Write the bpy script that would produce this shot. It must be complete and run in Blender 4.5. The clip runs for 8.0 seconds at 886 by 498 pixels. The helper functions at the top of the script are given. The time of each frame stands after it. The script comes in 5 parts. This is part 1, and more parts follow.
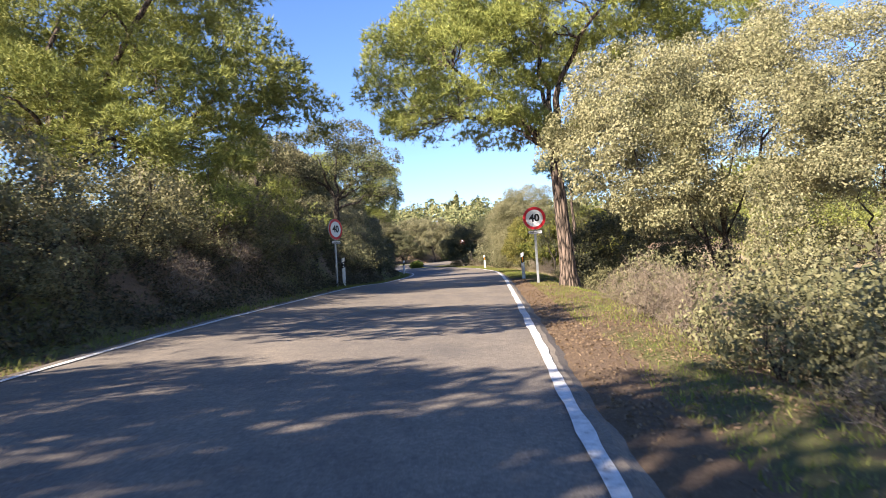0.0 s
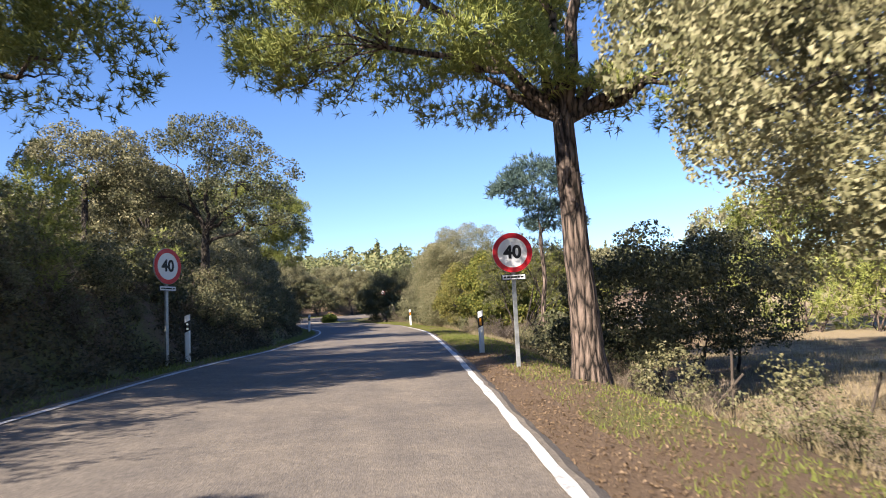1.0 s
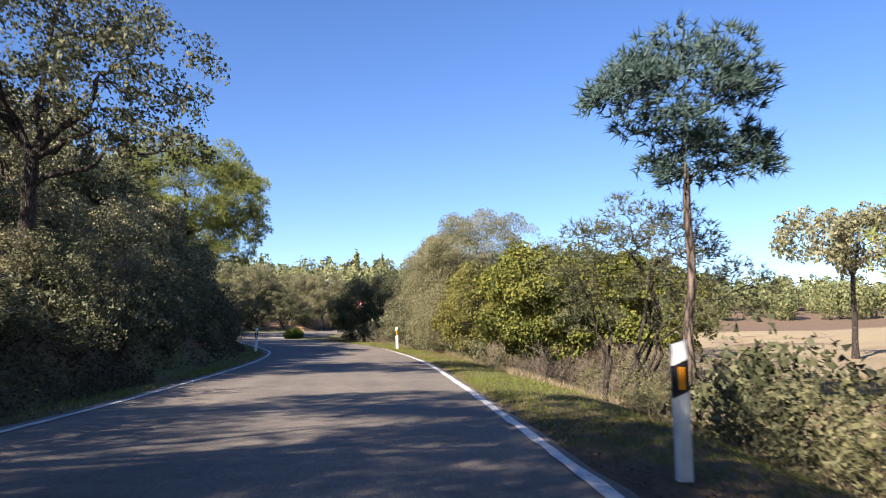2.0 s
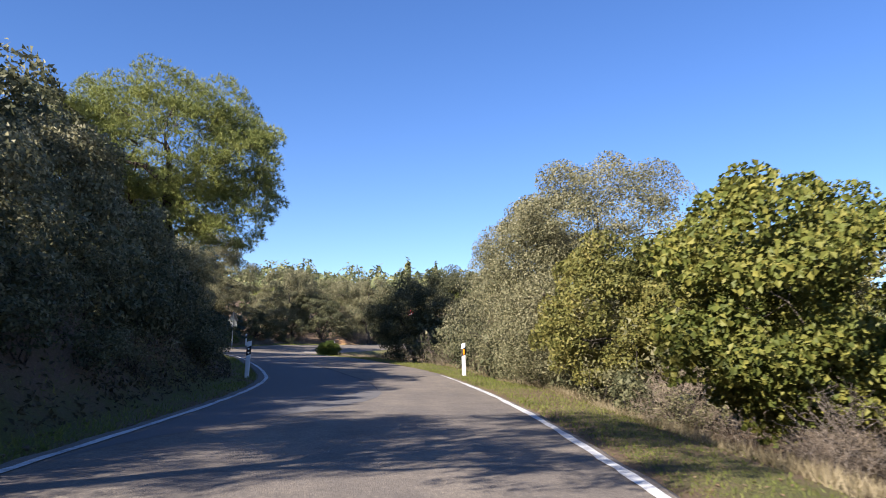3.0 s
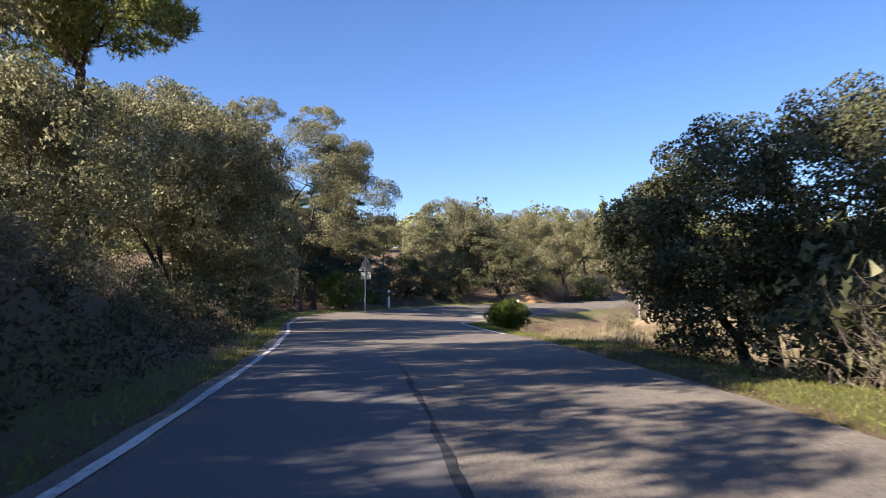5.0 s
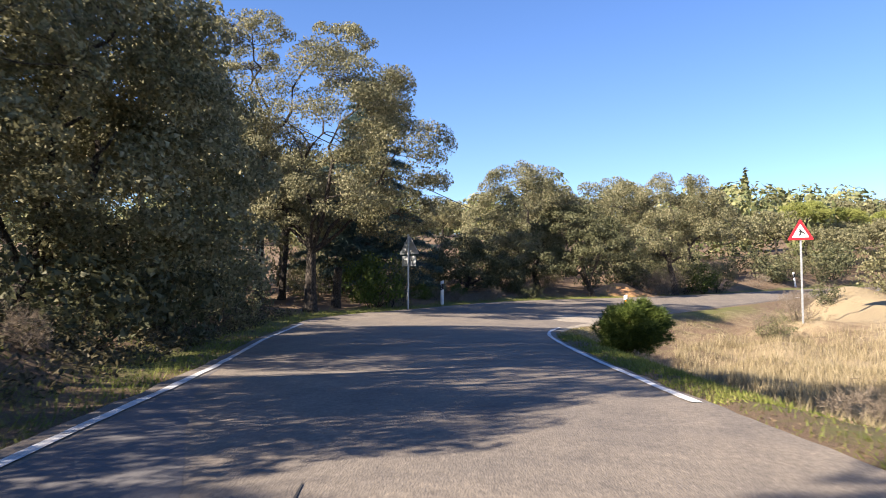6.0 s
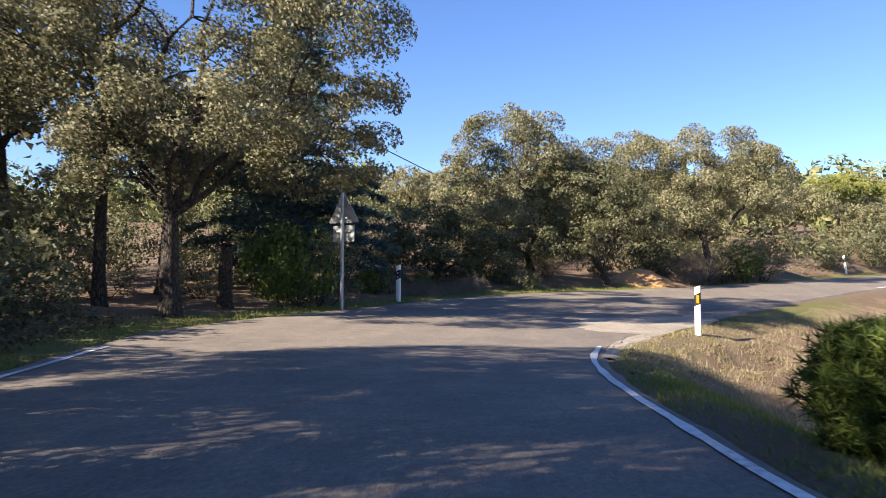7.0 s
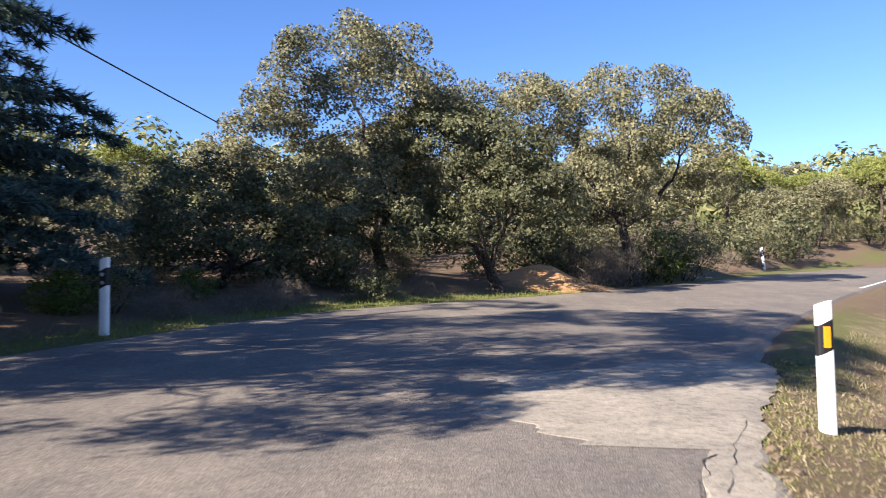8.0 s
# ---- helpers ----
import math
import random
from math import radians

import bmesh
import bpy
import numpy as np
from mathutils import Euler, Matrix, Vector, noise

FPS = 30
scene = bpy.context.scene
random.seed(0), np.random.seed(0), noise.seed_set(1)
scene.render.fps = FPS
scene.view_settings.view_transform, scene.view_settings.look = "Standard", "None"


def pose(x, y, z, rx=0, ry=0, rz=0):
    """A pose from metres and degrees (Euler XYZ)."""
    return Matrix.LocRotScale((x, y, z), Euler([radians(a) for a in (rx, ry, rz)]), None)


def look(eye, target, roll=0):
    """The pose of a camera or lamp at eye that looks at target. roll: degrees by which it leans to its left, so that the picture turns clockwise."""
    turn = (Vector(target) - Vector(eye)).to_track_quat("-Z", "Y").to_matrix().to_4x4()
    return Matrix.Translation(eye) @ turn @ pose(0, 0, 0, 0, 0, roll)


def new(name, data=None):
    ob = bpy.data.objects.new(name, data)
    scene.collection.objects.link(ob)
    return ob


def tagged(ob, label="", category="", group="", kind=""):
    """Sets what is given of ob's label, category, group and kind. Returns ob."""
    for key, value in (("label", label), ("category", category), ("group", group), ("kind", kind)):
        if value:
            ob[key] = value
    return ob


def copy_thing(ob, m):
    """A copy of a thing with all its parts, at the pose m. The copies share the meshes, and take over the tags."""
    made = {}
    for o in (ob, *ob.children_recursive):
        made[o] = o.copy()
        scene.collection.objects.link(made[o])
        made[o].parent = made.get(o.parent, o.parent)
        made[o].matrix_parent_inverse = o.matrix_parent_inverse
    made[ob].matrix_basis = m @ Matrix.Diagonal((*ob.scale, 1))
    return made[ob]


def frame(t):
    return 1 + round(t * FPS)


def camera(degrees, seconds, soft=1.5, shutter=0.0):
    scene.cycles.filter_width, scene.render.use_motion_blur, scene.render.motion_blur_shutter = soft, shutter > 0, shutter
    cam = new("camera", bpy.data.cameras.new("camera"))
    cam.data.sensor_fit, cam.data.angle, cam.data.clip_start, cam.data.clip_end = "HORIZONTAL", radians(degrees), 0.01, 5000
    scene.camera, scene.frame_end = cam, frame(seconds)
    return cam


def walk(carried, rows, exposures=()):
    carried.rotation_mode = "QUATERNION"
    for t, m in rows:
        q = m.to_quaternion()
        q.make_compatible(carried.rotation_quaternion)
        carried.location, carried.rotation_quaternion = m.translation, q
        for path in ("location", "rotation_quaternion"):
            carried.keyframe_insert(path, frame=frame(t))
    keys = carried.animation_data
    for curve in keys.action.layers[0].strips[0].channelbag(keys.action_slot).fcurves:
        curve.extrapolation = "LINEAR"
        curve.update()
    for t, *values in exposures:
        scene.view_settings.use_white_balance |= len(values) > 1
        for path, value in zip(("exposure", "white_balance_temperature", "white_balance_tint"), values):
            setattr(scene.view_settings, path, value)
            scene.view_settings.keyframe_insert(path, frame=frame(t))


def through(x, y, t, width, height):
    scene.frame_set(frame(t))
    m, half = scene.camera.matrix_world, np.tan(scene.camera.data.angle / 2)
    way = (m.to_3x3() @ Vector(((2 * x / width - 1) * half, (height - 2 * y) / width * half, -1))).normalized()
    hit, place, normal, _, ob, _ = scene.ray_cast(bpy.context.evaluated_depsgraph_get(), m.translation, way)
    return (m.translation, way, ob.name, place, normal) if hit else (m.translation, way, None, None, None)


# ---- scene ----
cam = camera(58.0, 8.0, soft=0.9, shutter=0.12)
PATH = [
    (0.0, (0.206, 0.848, 0.111), (0.202, 2.846, 0.208), -3.6),
    (0.5, (0.106, 6.523, 0.401), (0.224, 8.514, 0.547), -2.7),
    (1.0, (0.405, 12.625, 0.747), (0.606, 14.603, 0.961), -2.9),
    (1.2, (0.501, 14.984, 0.817), (0.726, 16.958, 1.049), -2.9),
    (2.3, (0.737, 30.617, 1.409), (0.968, 32.582, 1.699), 0.6),
    (2.5, (0.796, 33.166, 1.528), (0.998, 35.131, 1.846), 1.0),
    (3.0, (1.07, 39.373, 1.691), (1.192, 41.347, 1.988), 0.7),
    (3.5, (1.08, 45.507, 1.92), (1.112, 47.488, 2.194), 0.2),
    (4.0, (0.774, 51.66, 2.1), (0.686, 53.643, 2.35), 0.2),
    (4.5, (0.335, 57.586, 2.284), (0.117, 59.563, 2.498), -0.2),
    (5.0, (-0.6, 63.603, 2.62), (-0.93, 65.568, 2.802), 0.1),
    (6.3, (-3.573, 78.837, 3.374), (-4.08, 80.767, 3.52), 0.2),
    (6.5, (-4.08, 80.986, 3.465), (-4.573, 82.919, 3.604), 0.5),
    (7.0, (-5.157, 86.627, 3.48), (-5.59, 88.579, 3.606), 0.0),
    (7.5, (-6.11, 92.178, 3.641), (-6.402, 94.155, 3.756), -0.3),
    (8.0, (-6.401, 97.816, 3.84), (-6.461, 99.811, 3.962), -0.9),
]
walk(cam, [(t, look(eye, target, roll)) for t, eye, target, roll in PATH], [
    (0.0, 1.95, 6650, 13), (0.5, 1.95, 6650, 13), (1.0, 1.66, 6400, 13), (2.5, 1.55, 6350, 13), (3.0, 1.46, 6050, 13), (3.5, 1.38, 6100, 13), (4.5, 1.38, 6150, 13), (5.0, 1.6, 6450, 13),
    (6.5, 1.82, 6600, 13), (7.5, 1.78, 6450, 13), (8.0, 1.7, 6150, 13)])

# ---- daylight: low winter sun from behind and the left ----
SUN_AZ, SUN_EL = radians(-132.0), radians(30.0)
world = bpy.data.worlds.new("sky")
scene.world = world
world.use_nodes = True
wt = world.node_tree
sky = wt.nodes.new("ShaderNodeTexSky")
sky.sky_type = "NISHITA"
sky.sun_disc = False
sky.sun_elevation = SUN_EL
sky.sun_rotation = SUN_AZ
sky.altitude = 1200.0
sky.air_density, sky.dust_density, sky.ozone_density = 1.0, 0.1, 1.8
wt.nodes["Background"].inputs["Strength"].default_value = 0.072
deep = wt.nodes.new("ShaderNodeHueSaturation")
deep.inputs["Saturation"].default_value = 1.22
deep.inputs["Hue"].default_value = 0.512
wt.links.new(sky.outputs[0], deep.inputs["Color"])
wt.links.new(deep.outputs[0], wt.nodes["Background"].inputs["Color"])
sun_data = bpy.data.lights.new("sun", "SUN")
sun_data.energy, sun_data.angle, sun_data.color = 4.8, radians(0.55), (1.0, 0.9, 0.76)
sun = new("sun", sun_data)
to_sun = Vector((math.sin(SUN_AZ) * math.cos(SUN_EL), math.cos(SUN_AZ) * math.cos(SUN_EL), math.sin(SUN_EL)))
sun.matrix_world = look(to_sun * 80, (0, 0, 0))

# ---- materials ----


def material(name, rough=0.9):
    m = bpy.data.materials.new(name)
    m.use_nodes = True
    nt = m.node_tree
    b = nt.nodes["Principled BSDF"]
    b.inputs["Roughness"].default_value = rough
    b.inputs["Specular IOR Level"].default_value = 0.3
    return m, nt, b


def node(nt, kind, **values):
    n = nt.nodes.new(kind)
    for key, value in values.items():
        n.inputs[key.replace("_", " ")].default_value = value
    return n


def noise_tex(nt, scale, detail=4.0, rough=0.6, coords=None):
    n = node(nt, "ShaderNodeTexNoise", Scale=scale, Detail=detail, Roughness=rough)
    if coords is not None:
        nt.links.new(coords, n.inputs["Vector"])
    return n.outputs["Fac"]


def ramp(nt, fac, stops):
    r = nt.nodes.new("ShaderNodeValToRGB")
    e = r.color_ramp.elements
    while len(e) < len(stops):
        e.new(0.5)
    for el, (pos, col) in zip(e, stops):
        el.position, el.color = pos, (*col, 1)
    nt.links.new(fac, r.inputs["Fac"])
    return r.outputs["Color"]


def blend(nt, fac, a, b, mode="MIX"):
    n = nt.nodes.new("ShaderNodeMix")
    n.data_type, n.blend_type = "RGBA", mode
    for sock, v in ((n.inputs[0], fac), (n.inputs[6], a), (n.inputs[7], b)):
        if isinstance(v, bpy.types.NodeSocket):
            nt.links.new(v, sock)
        elif isinstance(v, tuple):
            sock.default_value = (*v, 1)
        else:
            sock.default_value = v
    return n.outputs[2]


def bump(nt, b, height, strength=0.4, distance=0.02):
    n = node(nt, "ShaderNodeBump", Strength=strength, Distance=distance)
    nt.links.new(height, n.inputs["Height"])
    nt.links.new(n.outputs[0], b.inputs["Normal"])


def world_coords(nt):
    return nt.nodes.new("ShaderNodeNewGeometry").outputs["Position"]


def foliage(name, stops, through=0.35, rough=0.55):
    """Leaves: one colour for each leaf, drifting over the crown, and some light through them."""
    m, nt, b = material(name, rough)
    b.inputs["Specular IOR Level"].default_value = 0.18
    geo = nt.nodes.new("ShaderNodeNewGeometry")
    obj = nt.nodes.new("ShaderNodeObjectInfo")
    drift = noise_tex(nt, 0.7, 3.0, 0.6, geo.outputs["Position"])
    mixer = nt.nodes.new("ShaderNodeMath")
    mixer.operation = "MULTIPLY_ADD"
    nt.links.new(geo.outputs["Random Per Island"], mixer.inputs[0])
    mixer.inputs[1].default_value = 0.55
    shift = nt.nodes.new("ShaderNodeMath")
    shift.operation = "MULTIPLY_ADD"
    nt.links.new(drift, shift.inputs[0])
    shift.inputs[1].default_value = 0.75
    shift.inputs[2].default_value = -0.18
    nt.links.new(shift.outputs[0], mixer.inputs[2])
    col = ramp(nt, mixer.outputs[0], stops)
    hue = nt.nodes.new("ShaderNodeHueSaturation")
    tone = nt.nodes.new("ShaderNodeMapRange")
    tone.inputs["To Min"].default_value, tone.inputs["To Max"].default_value = 0.86, 1.14
    nt.links.new(obj.outputs["Random"], tone.inputs["Value"])
    nt.links.new(tone.outputs[0], hue.inputs["Value"])
    nt.links.new(col, hue.inputs["Color"])
    col = hue.outputs["Color"]
    nt.links.new(col, b.inputs["Base Color"])
    tr = nt.nodes.new("ShaderNodeBsdfTranslucent")
    nt.links.new(col, tr.inputs["Color"])
    mx = nt.nodes.new("ShaderNodeMixShader")
    mx.inputs[0].default_value = through
    nt.links.new(b.outputs[0], mx.inputs[1])
    nt.links.new(tr.outputs[0], mx.inputs[2])
    nt.links.new(mx.outputs[0], nt.nodes["Material Output"].inputs["Surface"])
    return m


def bark(name, dark, light, scale=6.0):
    m, nt, b = material(name, 0.95)
    tc = nt.nodes.new("ShaderNodeTexCoord")
    mp = node(nt, "ShaderNodeMapping", Scale=(1.0, 1.0, 0.22))
    nt.links.new(tc.outputs["Object"], mp.inputs["Vector"])
    v = node(nt, "ShaderNodeTexVoronoi", Scale=scale * 2.6)
    v.feature = "DISTANCE_TO_EDGE"
    nt.links.new(mp.outputs[0], v.inputs["Vector"])
    n = noise_tex(nt, scale * 4, 5.0, 0.7, mp.outputs[0])
    f = nt.nodes.new("ShaderNodeMath")
    f.operation = "MULTIPLY_ADD"
    nt.links.new(v.outputs["Distance"], f.inputs[0])
    f.inputs[1].default_value = 1.5
    nt.links.new(n, f.inputs[2])
    nt.links.new(ramp(nt, f.outputs[0], [(0.48, dark), (0.7, tuple(0.4 * p + 0.5 * q for p, q in zip(dark, light))), (1.0, light)]), b.inputs["Base Color"])
    bump(nt, b, f.outputs[0], 1.0, 0.08)
    return m


def plain(name, colour, rough=0.6, metal=0.0, grime=0.25, scale=9.0):
    m, nt, b = material(name, rough)
    n = noise_tex(nt, scale, 6.0, 0.7, nt.nodes.new("ShaderNodeTexCoord").outputs["Object"])
    dirty = tuple(c * (1 - grime) for c in colour)
    nt.links.new(ramp(nt, n, [(0.3, dirty), (0.62, colour)]), b.inputs["Base Color"])
    b.inputs["Metallic"].default_value = metal
    return m


M_OAK = foliage("holm_oak_leaves", [(0.0, (0.046, 0.05, 0.026)), (0.35, (0.153, 0.148, 0.075)), (0.7, (0.29, 0.265, 0.15)), (1.0, (0.46, 0.41, 0.265))], 0.26)
M_OAK_PALE = foliage("pale_oak_leaves", [(0.0, (0.07, 0.078, 0.038)), (0.35, (0.185, 0.178, 0.09)), (0.7, (0.31, 0.285, 0.16)), (1.0, (0.46, 0.41, 0.26))], 0.26)
# darker leaf tone; on oaks 8 and 34 it stands in for shade
M_OAK_DARK = foliage("dark_oak_leaves", [(0.0, (0.03, 0.038, 0.02)), (0.5, (0.1, 0.104, 0.052)), (1.0, (0.26, 0.24, 0.13))], 0.25)
M_PINE = foliage("pine_needles", [(0.0, (0.07, 0.092, 0.028)), (0.35, (0.19, 0.218, 0.058)), (0.7, (0.33, 0.335, 0.095)), (1.0, (0.47, 0.43, 0.15))], 0.14)
M_CONIFER = foliage("conifer_needles", [(0.0, (0.03, 0.052, 0.046)), (0.6, (0.08, 0.122, 0.104)), (1.0, (0.17, 0.215, 0.17))], 0.15)
M_VINE = foliage("broad_yellow_leaves", [(0.0, (0.045, 0.065, 0.015)), (0.4, (0.135, 0.15, 0.033)), (0.8, (0.265, 0.24, 0.055)), (1.0, (0.43, 0.33, 0.075))], 0.25)
M_YELLOW = foliage("yellowing_leaves", [(0.0, (0.06, 0.07, 0.02)), (0.5, (0.19, 0.185, 0.05)), (1.0, (0.36, 0.29, 0.09))], 0.28)
M_SHRUB = foliage("shrub_leaves", [(0.0, (0.05, 0.055, 0.028)), (0.5, (0.17, 0.162, 0.08)), (1.0, (0.33, 0.285, 0.16))], 0.28)
M_TWIG = foliage("dry_twigs", [(0.0, (0.09, 0.065, 0.045)), (0.6, (0.22, 0.175, 0.13)), (1.0, (0.38, 0.32, 0.25))], 0.1, 0.85)
M_BUSH = foliage("broom_leaves", [(0.0, (0.035, 0.055, 0.014)), (0.5, (0.085, 0.12, 0.027)), (1.0, (0.21, 0.24, 0.055))], 0.35)
M_BANK = foliage("bank_growth_leaves", [(0.0, (0.03, 0.027, 0.015)), (0.5, (0.078, 0.068, 0.036)), (1.0, (0.17, 0.13, 0.075))], 0.2)
M_GRASS = foliage("green_grass", [(0.0, (0.07, 0.095, 0.02)), (0.5, (0.18, 0.205, 0.045)), (1.0, (0.35, 0.32, 0.11))], 0.4)
M_STRAW = foliage("dry_grass", [(0.0, (0.13, 0.1, 0.05)), (0.5, (0.29, 0.235, 0.135)), (1.0, (0.49, 0.41, 0.27))], 0.3)
M_LITTER = foliage("fallen_leaves", [(0.0, (0.09, 0.06, 0.035)), (0.5, (0.2, 0.135, 0.08)), (1.0, (0.33, 0.24, 0.15))], 0.1)
M_FAR = foliage("far_wood_leaves", [(0.0, (0.06, 0.078, 0.036)), (0.45, (0.16, 0.175, 0.072)), (0.8, (0.29, 0.265, 0.125)), (1.0, (0.38, 0.31, 0.17))], 0.2)
M_BARK_PINE = bark("pine_bark", (0.014, 0.011, 0.009), (0.23, 0.17, 0.135), 4.0)
M_BARK_OAK = bark("oak_bark", (0.022, 0.018, 0.015), (0.135, 0.11, 0.088), 9.0)
M_BARK_PALE = bark("pale_bark", (0.09, 0.07, 0.055), (0.36, 0.30, 0.24), 9.0)
M_WHITE = plain("white_post_plastic", (0.82, 0.82, 0.80), 0.45, 0, 0.12)
M_BLACK = plain("black_band", (0.015, 0.015, 0.017), 0.5)
M_AMBER = plain("amber_reflector", (0.75, 0.28, 0.012), 0.25, 0, 0.1)
M_PALE_REF = plain("clear_reflector", (0.62, 0.64, 0.66), 0.2, 0.3, 0.1)
M_STEEL = plain("galvanised_steel", (0.42, 0.43, 0.43), 0.5, 0.7, 0.35)
M_SIGN_BACK = plain("dull_sign_back", (0.40, 0.41, 0.40), 0.6, 0.3, 0.3)
M_RED = plain("sign_red", (0.55, 0.02, 0.03), 0.35, 0, 0.15)
M_SIGN_WHITE = plain("sign_white", (0.78, 0.78, 0.78), 0.35, 0, 0.08)
M_WOOD = plain("weathered_wood", (0.075, 0.06, 0.048), 0.9, 0, 0.5, 20)
M_CABLE = plain("black_cable", (0.02, 0.02, 0.02), 0.7)


def road_material():
    m, nt, b = material("worn_asphalt", 0.85)
    p = world_coords(nt)
    fine = noise_tex(nt, 95.0, 3.0, 0.8, p)
    stones = node(nt, "ShaderNodeTexVoronoi", Scale=70.0)
    nt.links.new(p, stones.inputs["Vector"])
    wide = noise_tex(nt, 0.55, 6.0, 0.65, p)
    mp = node(nt, "ShaderNodeMapping", Scale=(1.3, 0.12, 1.0))
    nt.links.new(p, mp.inputs["Vector"])
    track = noise_tex(nt, 1.1, 4.0, 0.6, mp.outputs[0])
    base = ramp(nt, fine, [(0.25, (0.115, 0.101, 0.087)), (0.55, (0.20, 0.175, 0.147)), (0.8, (0.32, 0.28, 0.237))])
    worn = ramp(nt, wide, [(0.3, (0.74, 0.74, 0.76)), (0.7, (1.12, 1.08, 1.02))])
    lanes = ramp(nt, track, [(0.3, (0.86, 0.86, 0.87)), (0.7, (1.08, 1.07, 1.05))])
    grit = ramp(nt, noise_tex(nt, 26.0, 8.0, 0.85, p), [(0.34, (0.52, 0.52, 0.53)), (0.5, (1.0, 1.0, 1.0)), (0.66, (1.6, 1.57, 1.52))])
    blotch = ramp(nt, noise_tex(nt, 3.2, 6.0, 0.75, p), [(0.35, (0.85, 0.85, 0.86)), (0.65, (1.12, 1.11, 1.09))])
    c = blend(nt, 1.0, blend(nt, 1.0, base, worn, "MULTIPLY"), lanes, "MULTIPLY")
    c = blend(nt, 1.0, blend(nt, 1.0, c, grit, "MULTIPLY"), blotch, "MULTIPLY")
    nt.links.new(c, b.inputs["Base Color"])
    bump(nt, b, stones.outputs["Distance"], 0.5, 0.008)
    return m


def line_material():
    m, nt, b = material("worn_white_paint", 0.7)
    p = world_coords(nt)
    wear = noise_tex(nt, 14.0, 8.0, 0.75, p)
    wide = noise_tex(nt, 0.9, 3.0, 0.6, p)
    f = nt.nodes.new("ShaderNodeMath")
    f.operation = "MULTIPLY_ADD"
    nt.links.new(wide, f.inputs[0])
    f.inputs[1].default_value = 0.45
    nt.links.new(wear, f.inputs[2])
    nt.links.new(ramp(nt, f.outputs[0], [(0.55, (0.2, 0.19, 0.18)), (0.66, (0.5, 0.49, 0.47)), (0.9, (0.74, 0.73, 0.71))]), b.inputs["Base Color"])
    return m


def ground_material():
    m, nt, b = material("verge_and_field_soil", 0.97)
    p = world_coords(nt)
    at = nt.nodes.new("ShaderNodeAttribute")
    at.attribute_name = "cover"
    sp = nt.nodes.new("ShaderNodeSeparateColor")
    nt.links.new(at.outputs["Color"], sp.inputs[0])
    fine = noise_tex(nt, 34.0, 9.0, 0.85, p)
    mid = noise_tex(nt, 2.4, 6.0, 0.7, p)
    soil = ramp(nt, fine, [(0.25, (0.06, 0.039, 0.025)), (0.5, (0.165, 0.11, 0.068)), (0.75, (0.33, 0.235, 0.152))])
    grass = ramp(nt, fine, [(0.25, (0.055, 0.065, 0.02)), (0.55, (0.15, 0.145, 0.045)), (0.8, (0.30, 0.245, 0.11))])
    straw = ramp(nt, fine, [(0.25, (0.17, 0.125, 0.07)), (0.55, (0.36, 0.28, 0.165)), (0.8, (0.53, 0.43, 0.28))])
    ochre = ramp(nt, fine, [(0.25, (0.40, 0.20, 0.085)), (0.6, (0.66, 0.36, 0.17)), (0.85, (0.78, 0.48, 0.26))])

    def edge(sock):
        add = nt.nodes.new("ShaderNodeMath")
        add.operation = "ADD"
        nt.links.new(sock, add.inputs[0])
        nt.links.new(mid, add.inputs[1])
        r = nt.nodes.new("ShaderNodeMapRange")
        r.inputs["From Min"].default_value, r.inputs["From Max"].default_value = 0.75, 1.1
        nt.links.new(add.outputs[0], r.inputs["Value"])
        return r.outputs[0]

    c = blend(nt, edge(sp.outputs[0]), soil, grass)
    c = blend(nt, edge(sp.outputs[1]), c, straw)
    c = blend(nt, edge(sp.outputs[2]), c, ochre)
    nt.links.new(c, b.inputs["Base Color"])
    bump(nt, b, fine, 0.8, 0.06)
    return m


def concrete_material():
    m, nt, b = material("pale_patch", 0.9)
    p = world_coords(nt)
    fine = noise_tex(nt, 60.0, 4.0, 0.8, p)
    wide = noise_tex(nt, 1.6, 5.0, 0.65, p)
    base = ramp(nt, fine, [(0.25, (0.185, 0.16, 0.13)), (0.5, (0.32, 0.278, 0.222)), (0.75, (0.475, 0.418, 0.335))])
    c = blend(nt, 1.0, base, ramp(nt, wide, [(0.3, (0.7, 0.7, 0.7)), (0.7, (1.12, 1.1, 1.07))]), "MULTIPLY")
    c = blend(nt, 1.0, c, ramp(nt, noise_tex(nt, 11.0, 7.0, 0.8, p), [(0.36, (0.62, 0.62, 0.62)), (0.5, (1.0, 1.0, 1.0)), (0.68, (1.2, 1.19, 1.16))]), "MULTIPLY")
    nt.links.new(c, b.inputs["Base Color"])
    bump(nt, b, fine, 0.6, 0.012)
    return m


M_ROAD, M_LINE, M_GROUND, M_PATCH = road_material(), line_material(), ground_material(), concrete_material()
M_STONE = plain("dusty_stone", (0.17, 0.125, 0.085), 0.95, 0, 0.5, 14)
M_SEAL = plain("older_dark_asphalt", (0.15, 0.14, 0.135), 0.85, 0, 0.35, 40)
M_CRACK = plain("tar_joint", (0.045, 0.043, 0.042), 0.8)
# ---- shape of the land ----


def smooth(a, b, v):
    u = np.clip((v - a) / (b - a), 0, 1)
    return u * u * (3 - 2 * u)


def curve(pairs, soft=1.6):
    """A smooth function through a few knots."""
    ys = np.arange(-120.0, 460.0, 0.25)
    vs = np.interp(ys, [p[0] for p in pairs], [p[1] for p in pairs])
    k = np.exp(-0.5 * (np.arange(-24, 25) * 0.25 / soft) ** 2)
    vs = np.convolve(np.pad(vs, 24, mode="edge"), k / k.sum(), mode="valid")
    return lambda y: np.interp(y, ys, vs)


